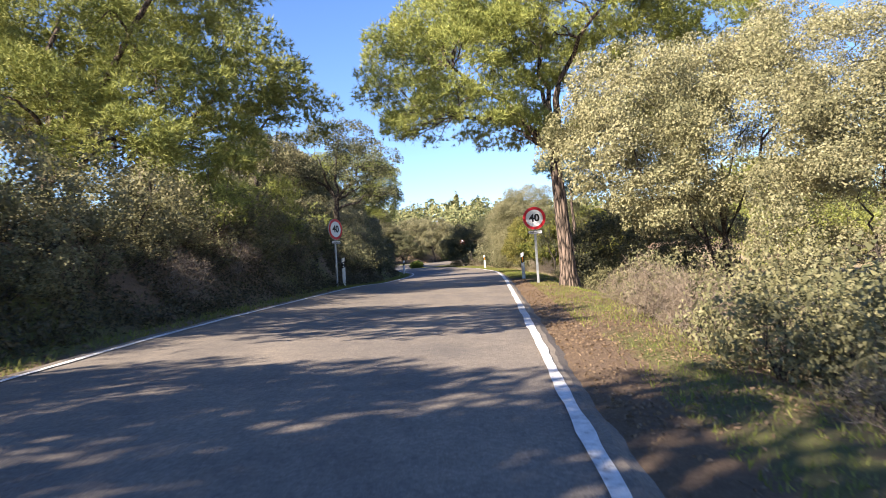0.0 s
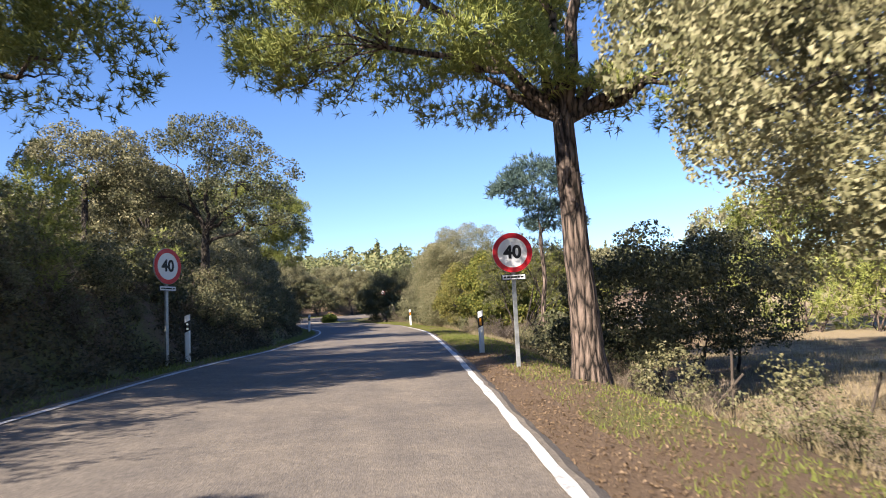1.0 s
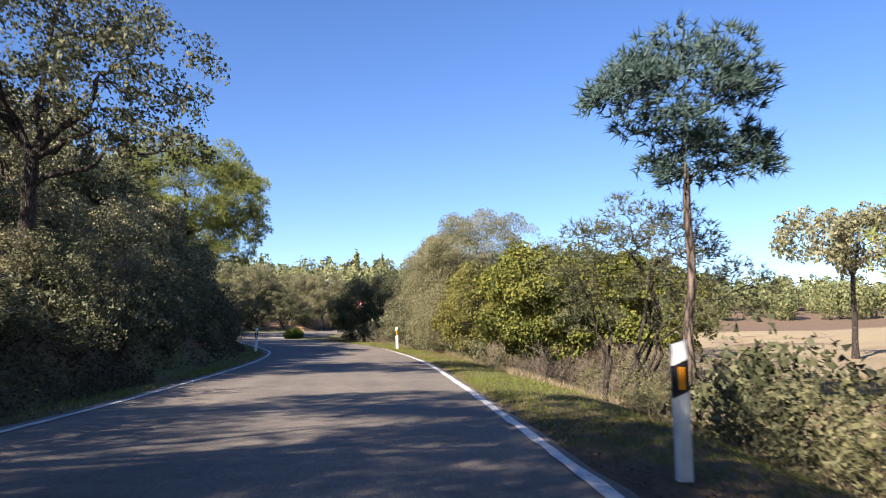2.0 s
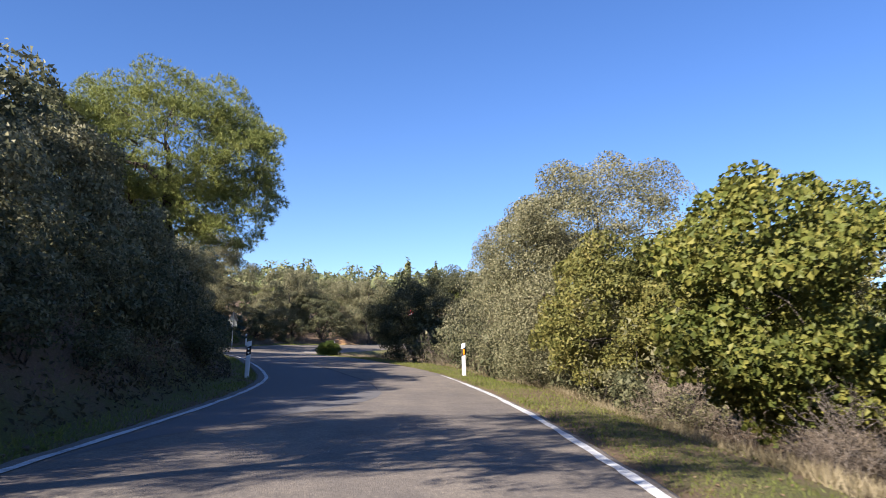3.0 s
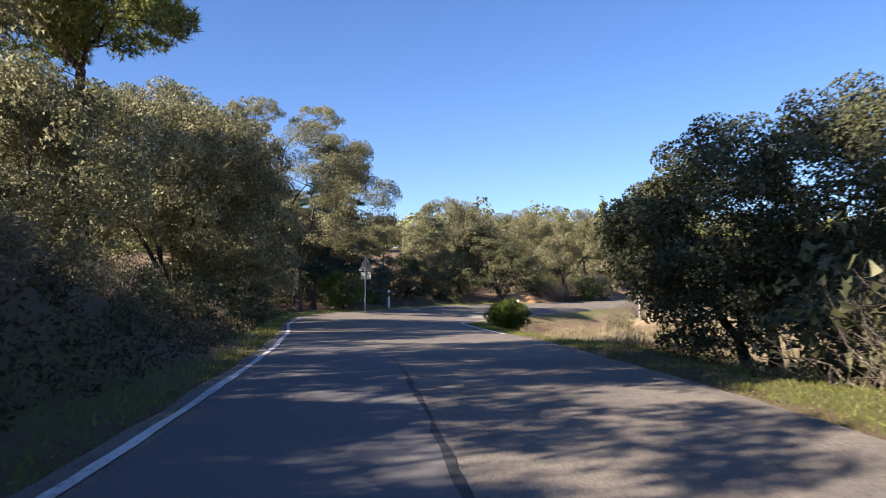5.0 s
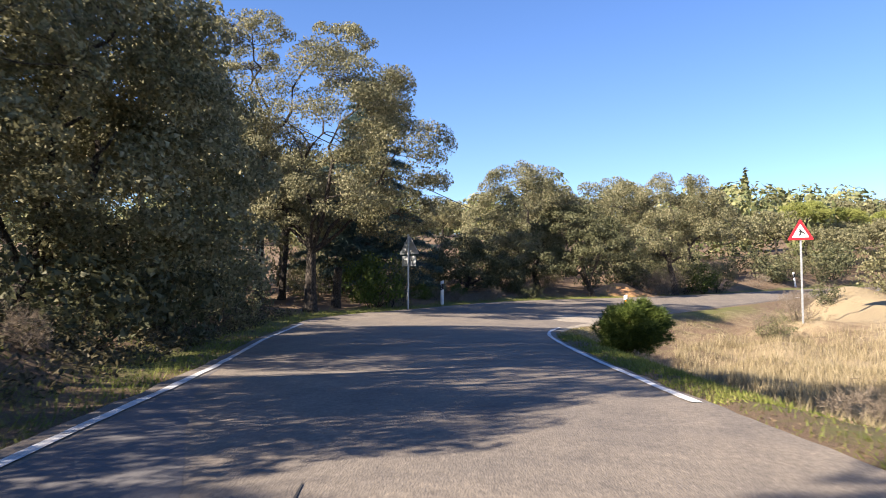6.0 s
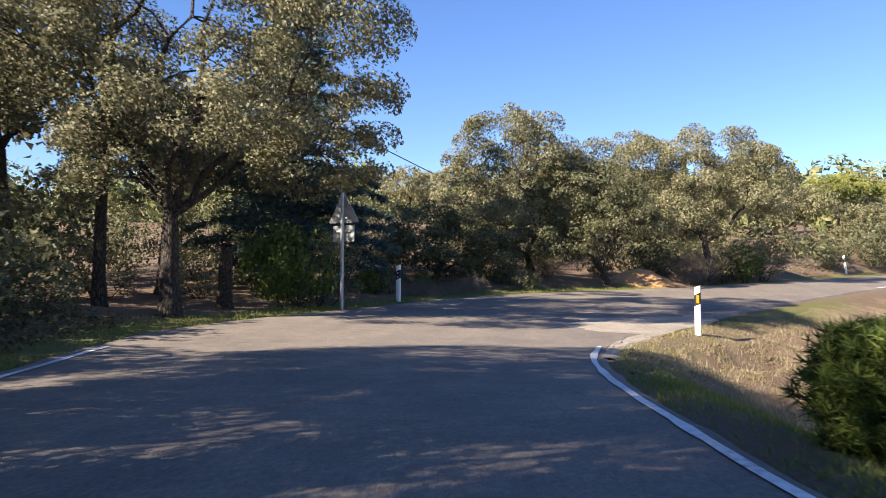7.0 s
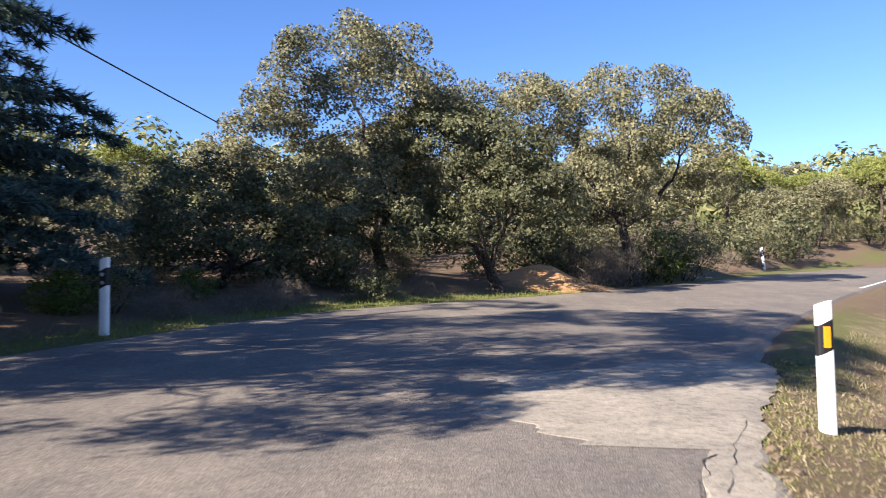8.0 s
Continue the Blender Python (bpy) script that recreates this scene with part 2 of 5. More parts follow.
def value_noise(x, y, scale, seed):
    x, y = np.asarray(x, float) / scale + seed * 17.3, np.asarray(y, float) / scale + seed * 9.1
    xi, yi = np.floor(x), np.floor(y)
    u, v = smooth(0, 1, x - xi), smooth(0, 1, y - yi)

    def h(a, b):
        s = np.sin(a * 127.1 + b * 311.7 + seed * 74.7) * 43758.5453
        return s - np.floor(s)

    return (h(xi, yi) * (1 - u) + h(xi + 1, yi) * u) * (1 - v) + (h(xi, yi + 1) * (1 - u) + h(xi + 1, yi + 1) * u) * v - 0.5


rise = curve([(-120, -4.5), (0.8, -1.06), (6.5, -0.77), (12.6, -0.42), (30.5, 0.30), (39.4, 0.52), (45.5, 0.75), (51.7, 0.93), (57.6, 1.13),
              (64, 1.45), (79, 2.2), (86.6, 2.36), (92, 2.5), (97.8, 2.67), (104, 2.95), (115, 3.6), (131, 4.6), (160, 6.0), (400, 14.0)], 2.5)
lean = curve([(-120, -0.035), (28, -0.035), (38, 0.0), (92, 0.0), (100, -0.045), (112, -0.045), (125, 0.0)], 2.0)
right_edge = curve([(-120, -4), (5, 0.97), (10, 1.24), (20, 1.82), (30, 2.4), (40, 2.9), (46, 3.15), (52, 3.35), (57, 3.3), (61, 3.0), (64.5, 2.65), (68, 2.0),
                    (72, 1.0), (76, -0.2), (80, -1.3), (83, -2.2), (86, -3.0), (89, -3.8), (92, -4.5), (95, -5.1), (98, -5.55), (100.3, -5.6), (102, -5.4),
                    (103.4, -4.95), (104, -4.6), (105.8, -3.85), (107.7, -3.15), (111.2, -1.6), (113.7, -0.1), (118.4, 2.95), (121, 4.9), (124, 7.1), (132, 13.2), (150, 28), (460, 280)], 0.8)
left_edge = curve([(-120, -9.4), (5, -4.4), (10, -4.15), (20, -3.55), (30, -2.95), (40, -2.55), (46, -2.2), (52, -2.1), (57, -2.09), (60, -2.2), (62.5, -2.42),
                   (65.8, -3.08), (69, -3.8), (74, -5.1), (78, -6.2), (85, -8.55), (88.3, -9.8), (92, -11.2), (96, -12.3), (99, -13.1), (101, -12.95), (102.5, -12.6), (105, -11.7),
                   (107.5, -10.8), (110, -9.9), (112.5, -8.7), (114.5, -6.9), (117.5, -4.1), (120.4, -1.7), (123, 0.2), (131.4, 7.0), (140, 14), (155, 26), (460, 270)], 0.9)
bank = curve([(-120, 1.3), (8, 1.3), (15, 1.5), (40, 1.7), (47, 2.1), (62, 2.0), (72, 1.4), (82, 0.7), (92, 0.15), (104, 0.1), (135, 0.6), (460, 1.0)], 3.0)
drop = curve([(-120, 1.2), (34, 1.2), (42, 0.6), (72, 0.55), (80, 0.9), (97, 0.9), (104, 0.7), (115, 0.5), (135, 0.3), (460, 0.0)], 3.0)
far_rise = curve([(-120, 0), (140, 0), (200, 3.5), (300, 10.0), (460, 13.0)], 8.0)


def tilt_of(edge, y):
    return np.sqrt(1 + ((edge(y + 0.5) - edge(y - 0.5))) ** 2)


def road_z(x, y):
    l, r = left_edge(y), right_edge(y)
    return rise(y) + lean(y) * (np.clip(x, l - 1.0, r + 1.0) - 0.5 * (l + r))


def beside(x, y):
    """Metres outside the road's left and right lines (negative on the road)."""
    return (left_edge(y) - x) / tilt_of(left_edge, y), (x - right_edge(y)) / tilt_of(right_edge, y)


def ground_z(x, y):
    x, y = np.asarray(x, float), np.asarray(y, float)
    dl, dr = beside(x, y)
    rough = value_noise(x, y, 0.55, 1) * 0.06 + value_noise(x, y, 1.7, 2) * 0.16 + value_noise(x, y, 6.0, 3) * 0.5
    off = np.clip(np.maximum(dl, dr), 0, None)
    z = road_z(x, y) - 0.05 + 0.05 * smooth(0.15, 0.5, off) + rough * smooth(0.3, 4.0, off)
    z = z + bank(y) * smooth(0.95, 2.3 + 0.7 * smooth(34, 42, y), dl) + (0.5 * value_noise(x, y, 0.9, 4) + 0.6 * value_noise(x, y, 2.3, 6)) * smooth(1.0, 2.0, dl) * (1 - smooth(3.0, 5.0, dl)) * np.clip(bank(y), 0, 1) + 0.06 * np.clip(dl - 3, 0, 60)
    z = z - drop(y) * smooth(1.3 - 0.8 * smooth(78, 86, y), 4.6 - 1.6 * smooth(78, 86, y), dr) + 0.012 * np.clip(dr - 9, 0, 200) + 0.05 * np.clip(dr - 45, 0, 120)
    z = z + (0.45 * value_noise(x, y, 0.8, 15) + 0.4 * value_noise(x, y, 1.9, 16)) * smooth(0.9, 1.8, dr) * (1 - smooth(6, 8, dr)) * smooth(95, 98, y) * (1 - smooth(108, 112, y))
    z = z + 1.5 * np.exp(-(((x - 5.5) / 3.0) ** 2 + ((y - 114.0) / 6.0) ** 2)) * smooth(2.5, 5.0, dr)
    z = z + (0.52 + 0.3 * value_noise(x, y, 0.8, 17)) * np.exp(-(((x + 4.2) / 1.25) ** 2 + ((y - 120.3) / 0.95) ** 2))
    return z + far_rise(y)


def gz(x, y):
    return float(ground_z(x, y))


def mesh_np(name, V, F, mat=None, smooth_faces=False):
    V, F = np.ascontiguousarray(V, dtype=np.float32), np.ascontiguousarray(F, dtype=np.int32)
    me = bpy.data.meshes.new(name)
    me.vertices.add(len(V))
    me.vertices.foreach_set("co", V.ravel())
    n, k = F.shape
    me.loops.add(n * k)
    me.loops.foreach_set("vertex_index", F.ravel())
    me.polygons.add(n)
    me.polygons.foreach_set("loop_start", np.arange(0, n * k, k, dtype=np.int32))
    me.polygons.foreach_set("use_smooth", np.full(n, smooth_faces))
    me.update(calc_edges=True)
    if mat:
        me.materials.append(mat)
    return me


def grid_faces(rows, cols):
    i = (np.arange(rows - 1)[:, None] * cols + np.arange(cols - 1)[None, :]).ravel()
    return np.stack([i, i + 1, i + cols + 1, i + cols], 1)


def setting(name, me, label, category):
    return tagged(new(name, me), label, category, kind="structure")


def build_ground():
    xs = np.concatenate([-np.geomspace(900, 42, 22), np.arange(-40, -22, 1.4), np.arange(-22, 16, 0.42), np.arange(16, 44, 1.4), np.geomspace(46, 900, 22)])
    ys = np.concatenate([-np.geomspace(700, 13, 18), np.arange(-12, 140, 0.5), np.arange(140, 200, 2.5), np.geomspace(204, 1500, 26)])
    X, Y = np.meshgrid(xs, ys)
    Z = ground_z(X, np.clip(Y, -110, 450))
    V = np.stack([X.ravel(), Y.ravel(), Z.ravel()], 1)
    me = mesh_np("ground", V, grid_faces(len(ys), len(xs)), M_GROUND, True)
    dl, dr = beside(X, Y)
    off = np.maximum(dl, dr)
    green = 0.8 * smooth(0.2, 0.5, off - 0.5 * (1 - smooth(30, 36, Y)) * (dr > dl)) * (1 - smooth(1.2, 2.6, off)) * (0.5 + value_noise(X, Y, 2.5, 7))
    green = green + 0.3 * smooth(0.0, 1.0, value_noise(X, Y, 9, 8) + 0.3) * smooth(3, 6, dr)
    green = np.maximum(green, 0.7 * (Y > 93) * smooth(0.1, 0.3, dl) * (1 - smooth(1.2, 1.8, dl)))
    green = np.maximum(green, 0.4 * smooth(0.4, 0.7, dr) * (1 - smooth(1.3, 2.0, dr)) * smooth(94, 97, Y) * (1 - smooth(102, 104, Y)))
    straw = smooth(3.8, 6.0, dr) * (0.45 + value_noise(X, Y, 4, 5) * 0.9)
    straw = straw + 0.3 * smooth(2.5, 4.0, dr) * smooth(80, 84, Y) * (1 - smooth(97, 101, Y)) + (0.3 + 0.35 * value_noise(X, Y, 1.1, 18)) * smooth(0.5, 1.3, dr) * smooth(95, 99, Y)
    straw = straw * (1 - smooth(114, 126, Y))
    ochre = 1.2 * np.exp(-(((X + 4.1) / 1.7) ** 2 + ((Y - 120.3) / 1.5) ** 2)) + 0.6 * np.exp(-(((X + 2.2) / 1.4) ** 2 + ((Y - 123.4) / 1.2) ** 2)) + 0.5 * np.exp(-(((X + 12) / 2.6) ** 2 + ((Y - 117) / 2.0) ** 2))
    cover = np.stack([green, straw, ochre, np.ones_like(green)], -1).reshape(-1, 4).clip(0, 1)
    me.color_attributes.new("cover", "FLOAT_COLOR", "POINT").data.foreach_set("color", cover.astype(np.float32).ravel())
    setting("ground", me, "soil, leaf litter and patchy grass of the roadside", "ground")


def ribbon(ys, left, right, lift, cols, wobble=0.0, skirt=0.0):
    """A strip of road surface between two lines, along the land."""
    u = np.linspace(0, 1, cols)
    l, r = left(ys), right(ys)
    if wobble:
        l = l + wobble * 2 * value_noise(ys, ys * 0, 0.5, 11) + wobble * value_noise(ys, ys * 0, 0.17, 12)
        r = r + wobble * 2 * value_noise(ys, ys * 0, 0.5, 13) + wobble * value_noise(ys, ys * 0, 0.17, 14)
    X = l[:, None] + (r - l)[:, None] * u[None, :]
    Y = np.repeat(ys[:, None], cols, 1)
    Z = road_z(X, Y) + lift
    if skirt:
        X = np.concatenate([X[:, :1] - 0.12, X, X[:, -1:] + 0.12], 1)
        Y = np.concatenate([Y[:, :1], Y, Y[:, -1:]], 1)
        Z = np.concatenate([Z[:, :1] - skirt, Z, Z[:, -1:] - skirt], 1)
    return np.stack([X.ravel(), Y.ravel(), Z.ravel()], 1), grid_faces(len(ys), X.shape[1])


build_ground()
road_ys = np.arange(-30, 175, 0.3)
V, F = ribbon(road_ys, lambda y: left_edge(y) - 0.22 * tilt_of(left_edge, y), lambda y: right_edge(y) + 0.13 * tilt_of(right_edge, y), 0.012, 12, 0.035, 0.06)
setting("road", mesh_np("road", V, F, M_ROAD), "worn grey asphalt of a narrow country road", "road")


def edge_line(name, edge, y0, y1, width):
    ys = road_ys[(road_ys >= y0) & (road_ys <= y1)]
    V, F = ribbon(ys, lambda y: edge(y) - width / 2 * tilt_of(edge, y), lambda y: edge(y) + width / 2 * tilt_of(edge, y), 0.023, 2, 0.017)
    return setting(name, mesh_np(name, V, F, M_LINE), "worn white painted edge line on the asphalt", "road marking")


edge_line("road_marking_1", left_edge, -30, 97.5, 0.10)
edge_line("road_marking_2", right_edge, -30, 61, 0.115)
edge_line("road_marking_5", right_edge, 60.9, 64.6, 0.06)
edge_line("road_marking_3", right_edge, 83.5, 100.9, 0.095)
edge_line("road_marking_4", right_edge, 120.5, 160, 0.13)
# ---- plants ----


def unit(v):
    return v / (np.linalg.norm(v, axis=-1, keepdims=True) + 1e-9)


def scatter_dirs(rng, n):
    return unit(rng.normal(size=(n, 3)))


def tube(points, radii, sides=7):
    """A tapered, closed tube along a line of points."""
    P = np.asarray(points, float)
    T = unit(np.gradient(P, axis=0))
    ref = np.where(np.abs(T[:, 2:3]) > 0.9, np.array([[1.0, 0, 0]]), np.array([[0, 0, 1.0]]))
    A = unit(np.cross(T, ref))
    B = np.cross(T, A)
    a = np.linspace(0, 2 * np.pi, sides, endpoint=False)
    ring = P[:, None] + np.asarray(radii)[:, None, None] * (np.cos(a)[None, :, None] * A[:, None] + np.sin(a)[None, :, None] * B[:, None])
    V = ring.reshape(-1, 3)
    i = (np.arange(len(P) - 1)[:, None] * sides + np.arange(sides)[None, :]).ravel()
    j = (np.arange(len(P) - 1)[:, None] * sides + (np.arange(sides)[None, :] + 1) % sides).ravel()
    return V, np.stack([i, j, j + sides, i + sides], 1)


def join(pieces):
    Vs, Fs, n = [], [], 0
    for V, F in pieces:
        Vs.append(V)
        Fs.append(F + n)
        n += len(V)
    return np.concatenate(Vs), np.concatenate(Fs)


def limb(rng, a, b, r0, r1, n=7, wild=0.12, lift=0.0, sides=6):
    a, b = np.asarray(a, float), np.asarray(b, float)
    u = np.linspace(0, 1, n)[:, None]
    size = np.linalg.norm(b - a)
    side = np.cumsum(rng.normal(size=(n, 3)), 0)
    side = side - u * side[-1]
    P = a + (b - a) * u + side * wild * size / n ** 0.5 * 0.5 * np.sin(np.pi * u)
    P[:, 2] += lift * size * np.sin(np.pi * u[:, 0])
    return tube(P, r0 + (r1 - r0) * u[:, 0] ** 0.8, sides), P


def leaf_quads(rng, C, N, length, width, cup=0.25):
    """Small pointed leaves at C, facing about N."""
    n = len(C)
    A = unit(np.cross(N, scatter_dirs(rng, n)))
    B = np.cross(N, A)
    s = (0.65 + 0.7 * rng.random(n))[:, None]
    L, W = A * length * s * 0.5, B * width * s * 0.5
    up = N * width * s * cup
    V = np.stack([C - L, C + W + up, C + L, C - W + up], 1).reshape(-1, 3)
    return V, np.arange(4 * n).reshape(-1, 4)


def leaf_points(rng, C, N, length, width):
    """Small pointed leaves at C, one triangle each."""
    n = len(C)
    A = unit(np.cross(N, scatter_dirs(rng, n)))
    B = np.cross(N, A)
    s = (0.65 + 0.7 * rng.random(n))[:, None]
    L, W = A * length * s * 0.5, B * width * s * 0.5
    V = np.stack([C - L - W, C - L + W, C + L], 1).reshape(-1, 3)
    return V, np.arange(3 * n).reshape(-1, 3)


def grown(rng, P, Q, leaf, up=0.45):
    """The leaves or needles of a plant at the points P, facing Q."""
    if leaf[0] == "quad":
        return leaf_quads(rng, P, Q, leaf[1], leaf[2])
    if leaf[0] == "tri":
        return leaf_points(rng, P, Q, leaf[1], leaf[2])
    return needle_tufts(rng, P, unit(Q + np.array([0, 0, up])), leaf[1], leaf[2], leaf[3])


def needle_tufts(rng, C, N, length, width, per):
    """Tufts of thin needles that fan out from C about N."""
    n = len(C)
    D = unit(N[:, None] * 0.9 + rng.normal(size=(n, per, 3)) * 0.75).reshape(-1, 3)
    base = np.repeat(C, per, 0)
    s = (0.6 + 0.7 * rng.random(len(D)))[:, None] * length
    W = unit(np.cross(D, scatter_dirs(rng, len(D)))) * width
    V = np.stack([base - W, base + W, base + D * s], 1).reshape(-1, 3)
    return V, np.arange(3 * len(D)).reshape(-1, 3)


def clumps_on(rng, ells, per_area, floor=-0.75, lobe=0.36):
    """Centres of leaf clumps over a set of ellipsoids, gathered in rounded lobes, with the way out; those deep inside are left out."""
    E = np.asarray(ells, float)
    C, N = [], []
    for e in E:
        area = 4 * np.pi * ((e[3] * e[4]) ** 1.6 / 3 + (e[3] * e[5]) ** 1.6 / 3 + (e[4] * e[5]) ** 1.6 / 3) ** (1 / 1.6)
        size = lobe * e[3:].min() + 0.12
        count = max(5, int(area / (size * size * 3.0)))
        each = max(3, int(per_area * area * 1.15 / count))
        k = np.arange(count) + 0.5
        flat, spin = 1 - 2 * k / count, k * 2.39996 + rng.uniform(0, 6.28)
        d = np.stack([np.cos(spin) * np.sqrt(1 - flat ** 2), np.sin(spin) * np.sqrt(1 - flat ** 2), flat], 1)
        d = unit(d + rng.normal(size=d.shape) * 0.34)
        d = d[d[:, 2] > floor]
        hub = e[:3] + d * np.maximum(e[3:] - size * 0.75, 0.2 * e[3:]) * (1.06 - 0.3 * rng.random((len(d), 1)) ** 2)
        r = size * (0.55 + 0.65 * rng.random(len(d)))
        q = unit(scatter_dirs(rng, len(d) * each) + np.repeat(d, each, 0) * 0.55)
        C.append(np.repeat(hub, each, 0) + q * np.repeat(r, each)[:, None] * (0.55 + 0.45 * rng.random((len(q), 1)) ** 0.5))
        N.append(q)
    C, N = np.concatenate(C), np.concatenate(N)
    deep = np.zeros(len(C))
    for e in E:
        deep = np.maximum(deep, 1 - np.linalg.norm((C - e[:3]) / e[3:], axis=1))
    keep = deep < 0.42
    return C[keep], N[keep]


def crown_shell(rng, ells, size_of, amount, floor, drape, flat, gaps=0.1):
    """Leaf points over a set of ellipsoids, gathered in rounded lobes with gaps between; the hubs of the lobes come with them.
    amount: points to a square metre; drape: how far down a lobe's own skin the leaves go; flat: a lobe's height to its width."""
    E = np.asarray(ells, float)
    P, N, H = [], [], []
    for e in E:
        area = 4 * np.pi * ((e[3] * e[4]) ** 1.6 / 3 + (e[3] * e[5]) ** 1.6 / 3 + (e[4] * e[5]) ** 1.6 / 3) ** (1 / 1.6)
        size = min(size_of[0] * e[3:].min() + size_of[1], 0.75 * e[3:].min())
        count = max(6, int(area / (size * size * 2.3)))
        each = max(4, int(amount * area / count))
        k = np.arange(count) + 0.5
        up, spin = 1 - 2 * k / count, k * 2.39996 + rng.uniform(0, 6.28)
        d = np.stack([np.cos(spin) * np.sqrt(1 - up ** 2), np.sin(spin) * np.sqrt(1 - up ** 2), up], 1)
        d = unit(d + rng.normal(size=d.shape) * 0.26)
        d = d[(d[:, 2] > floor) & (rng.random(len(d)) > gaps)]
        hub = e[:3] + d * np.maximum(e[3:] - size * 0.7, 0.25 * e[3:]) * (1.08 - 0.34 * rng.random((len(d), 1)) ** 1.5)
        r = size * (0.6 + 0.6 * rng.random(len(d)))
        share = np.maximum(3, (each * (r / size) ** 2 * 1.2).astype(int))
        q = unit(rng.normal(size=(share.sum(), 3)) + np.repeat(d, share, 0) * 0.5)
        low = q[:, 2] < drape
        q[low, 2] = np.abs(q[low, 2]) * 0.6 + drape * 0.3
        depth = 1 - 0.5 * rng.random((len(q), 1)) ** 2.2
        P.append(np.repeat(hub, share, 0) + q * np.repeat(r, share)[:, None] * depth * np.array([1, 1, flat]))
        N.append(unit(q + np.repeat(d, share, 0) * 0.3))
        H.append(hub)
    P, N, H = np.concatenate(P), np.concatenate(N), np.concatenate(H)

    def outer(Q):
        deep = np.zeros(len(Q))
        for e in E:
            deep = np.maximum(deep, 1 - np.linalg.norm((Q - e[:3]) / e[3:], axis=1))
        return deep < 0.5

    keep = outer(P)
    return P[keep], N[keep], H[outer(H)]


def clump_points(rng, C, N, radius, each, flat=0.8):
    d = scatter_dirs(rng, len(C) * each)
    r = radius * (0.35 + 0.65 * rng.random((len(d), 1)) ** 0.5)
    size = np.repeat(0.6 + 0.8 * rng.random(len(C)), each)[:, None]
    P = np.repeat(C, each, 0) + d * r * size * np.array([1, 1, flat])
    return P, unit(d * 0.8 + np.repeat(N, each, 0) * 0.5 + rng.normal(size=d.shape) * 0.45)


def part(name, me, parent, label=""):
    ob = new(name, me)
    ob.parent = parent
    return tagged(ob, label)


def thing(name, at, label, category, group=""):
    ob = new(name)
    ob.empty_display_size = 0.2
    ob.matrix_world = at if isinstance(at, Matrix) else pose(*at)
    return tagged(ob, label, category, group)


def tree(name, seed, base, ells, leaf, mats, label, group, trunk=0.22, fork=None, stems=None, amount=190.0, floor=-0.75, limbs=14, bow=0.06, gaps=0.12):
    """A tree from its crown's masses (in world metres): trunk and limbs reach into them. leaf: ('quad' or 'tri', length, width) or ('needle', length, width, per)."""
    rng = np.random.default_rng(seed)
    bx, by = base
    bz = gz(bx, by) - 0.12
    O = np.array([bx, by, bz])
    E = np.asarray(ells, float).copy()
    E[:, :3] -= O
    E[:, 3:] += 0.2
    if leaf[0] == "needle":
        P, Q, C = crown_shell(rng, E, (0.17, 0.24), amount, floor, -0.35, 0.9, 0.08)
    else:
        P, Q, C = crown_shell(rng, E, (0.2, 0.16), amount, floor, -0.6, 0.82, gaps)
        Q = unit(Q + rng.normal(size=Q.shape) * 0.85)
    fork = np.asarray(fork, float) - O if fork is not None else np.array([E[:, 0].mean() * 0.4, E[:, 1].mean() * 0.4, max(0.8, (E[:, 2] - E[:, 5]).min() + 0.6)])
    stems_made, lines, boughs = [], [], []
    feet = [np.zeros(3)] + [np.array([sx - bx, sy - by, gz(sx, sy) - 0.1 - bz]) for sx, sy in (stems or [])]
    for k, foot in enumerate(feet):
        head = fork + (rng.normal(size=3) * 0.4 * np.array([1, 1, 0.5]) if k else 0) + foot * 0.7 * (k > 0)
        (v, f), line = limb(rng, foot, head, trunk * (1 if k == 0 else 0.7), trunk * 0.62, 9, bow, 0.0, 10)
        flare = np.exp(-np.clip(v[:, 2:3] - foot[2], 0, None) * 3.5) * 0.35
        v[:, :2] = foot[:2] + (v[:, :2] - foot[:2]) * (1 + flare)
        stems_made.append((v, f))
        lines.append(line)
    # one strong bough to each mass of the crown, then branches off it to the lobes, then twigs
    ways = []
    for k, e in enumerate(E):
        line = lines[int(np.argmin([np.linalg.norm(q[-1] - e[:3]) for q in lines]))]
        tip = e[:3] + np.array([0, 0, 0.1 * e[5]])
        start = line[-1] if tip[2] > line[-1][2] + 0.4 else line[int(rng.integers(5, 8))]
        r = trunk * (0.34 + 0.16 * rng.random())
        (v, f), way = limb(rng, start, tip, r, r * 0.3, 9, 0.3, 0.08, 7)
        boughs.append([(v, f)])
        ways.append((way, np.linspace(r, r * 0.3, 9)))
    spots = np.concatenate([w for w, _ in ways])
    for c in C[rng.choice(len(C), size=min(len(C), limbs), replace=False)]:
        j = int(np.argmin(np.linalg.norm(spots - c, axis=1) + 0.7 * np.clip(spots[:, 2] - c[2], 0, None)))
        k, i = divmod(j, 9)
        r = ways[k][1][i] * 0.55
        (v, f), way = limb(rng, spots[j], c, r, 0.01, 7, 0.3, 0.05, 5)
        boughs[k].append((v, f))
        for q in C[np.argsort(np.linalg.norm(C - c, axis=1))[1:4]]:
            boughs[k].append(limb(rng, way[rng.integers(3, 6)], q, r * 0.4, 0.006, 5, 0.25, 0.02, 4)[0])
    leaf_mat, bark_mat = mats
    ob = thing(name, (bx, by, bz), label, "tree", group)
    for v, f in stems_made:
        part("trunk", mesh_np("trunk", v, f, bark_mat, True), ob)
    for bough in boughs:
        V, F = join(bough)
        part("limb", mesh_np("limb", V, F, bark_mat, True), ob)
    V, F = grown(rng, P, Q, leaf)
    part("crown", mesh_np("crown", V, F, leaf_mat), ob)
    return ob


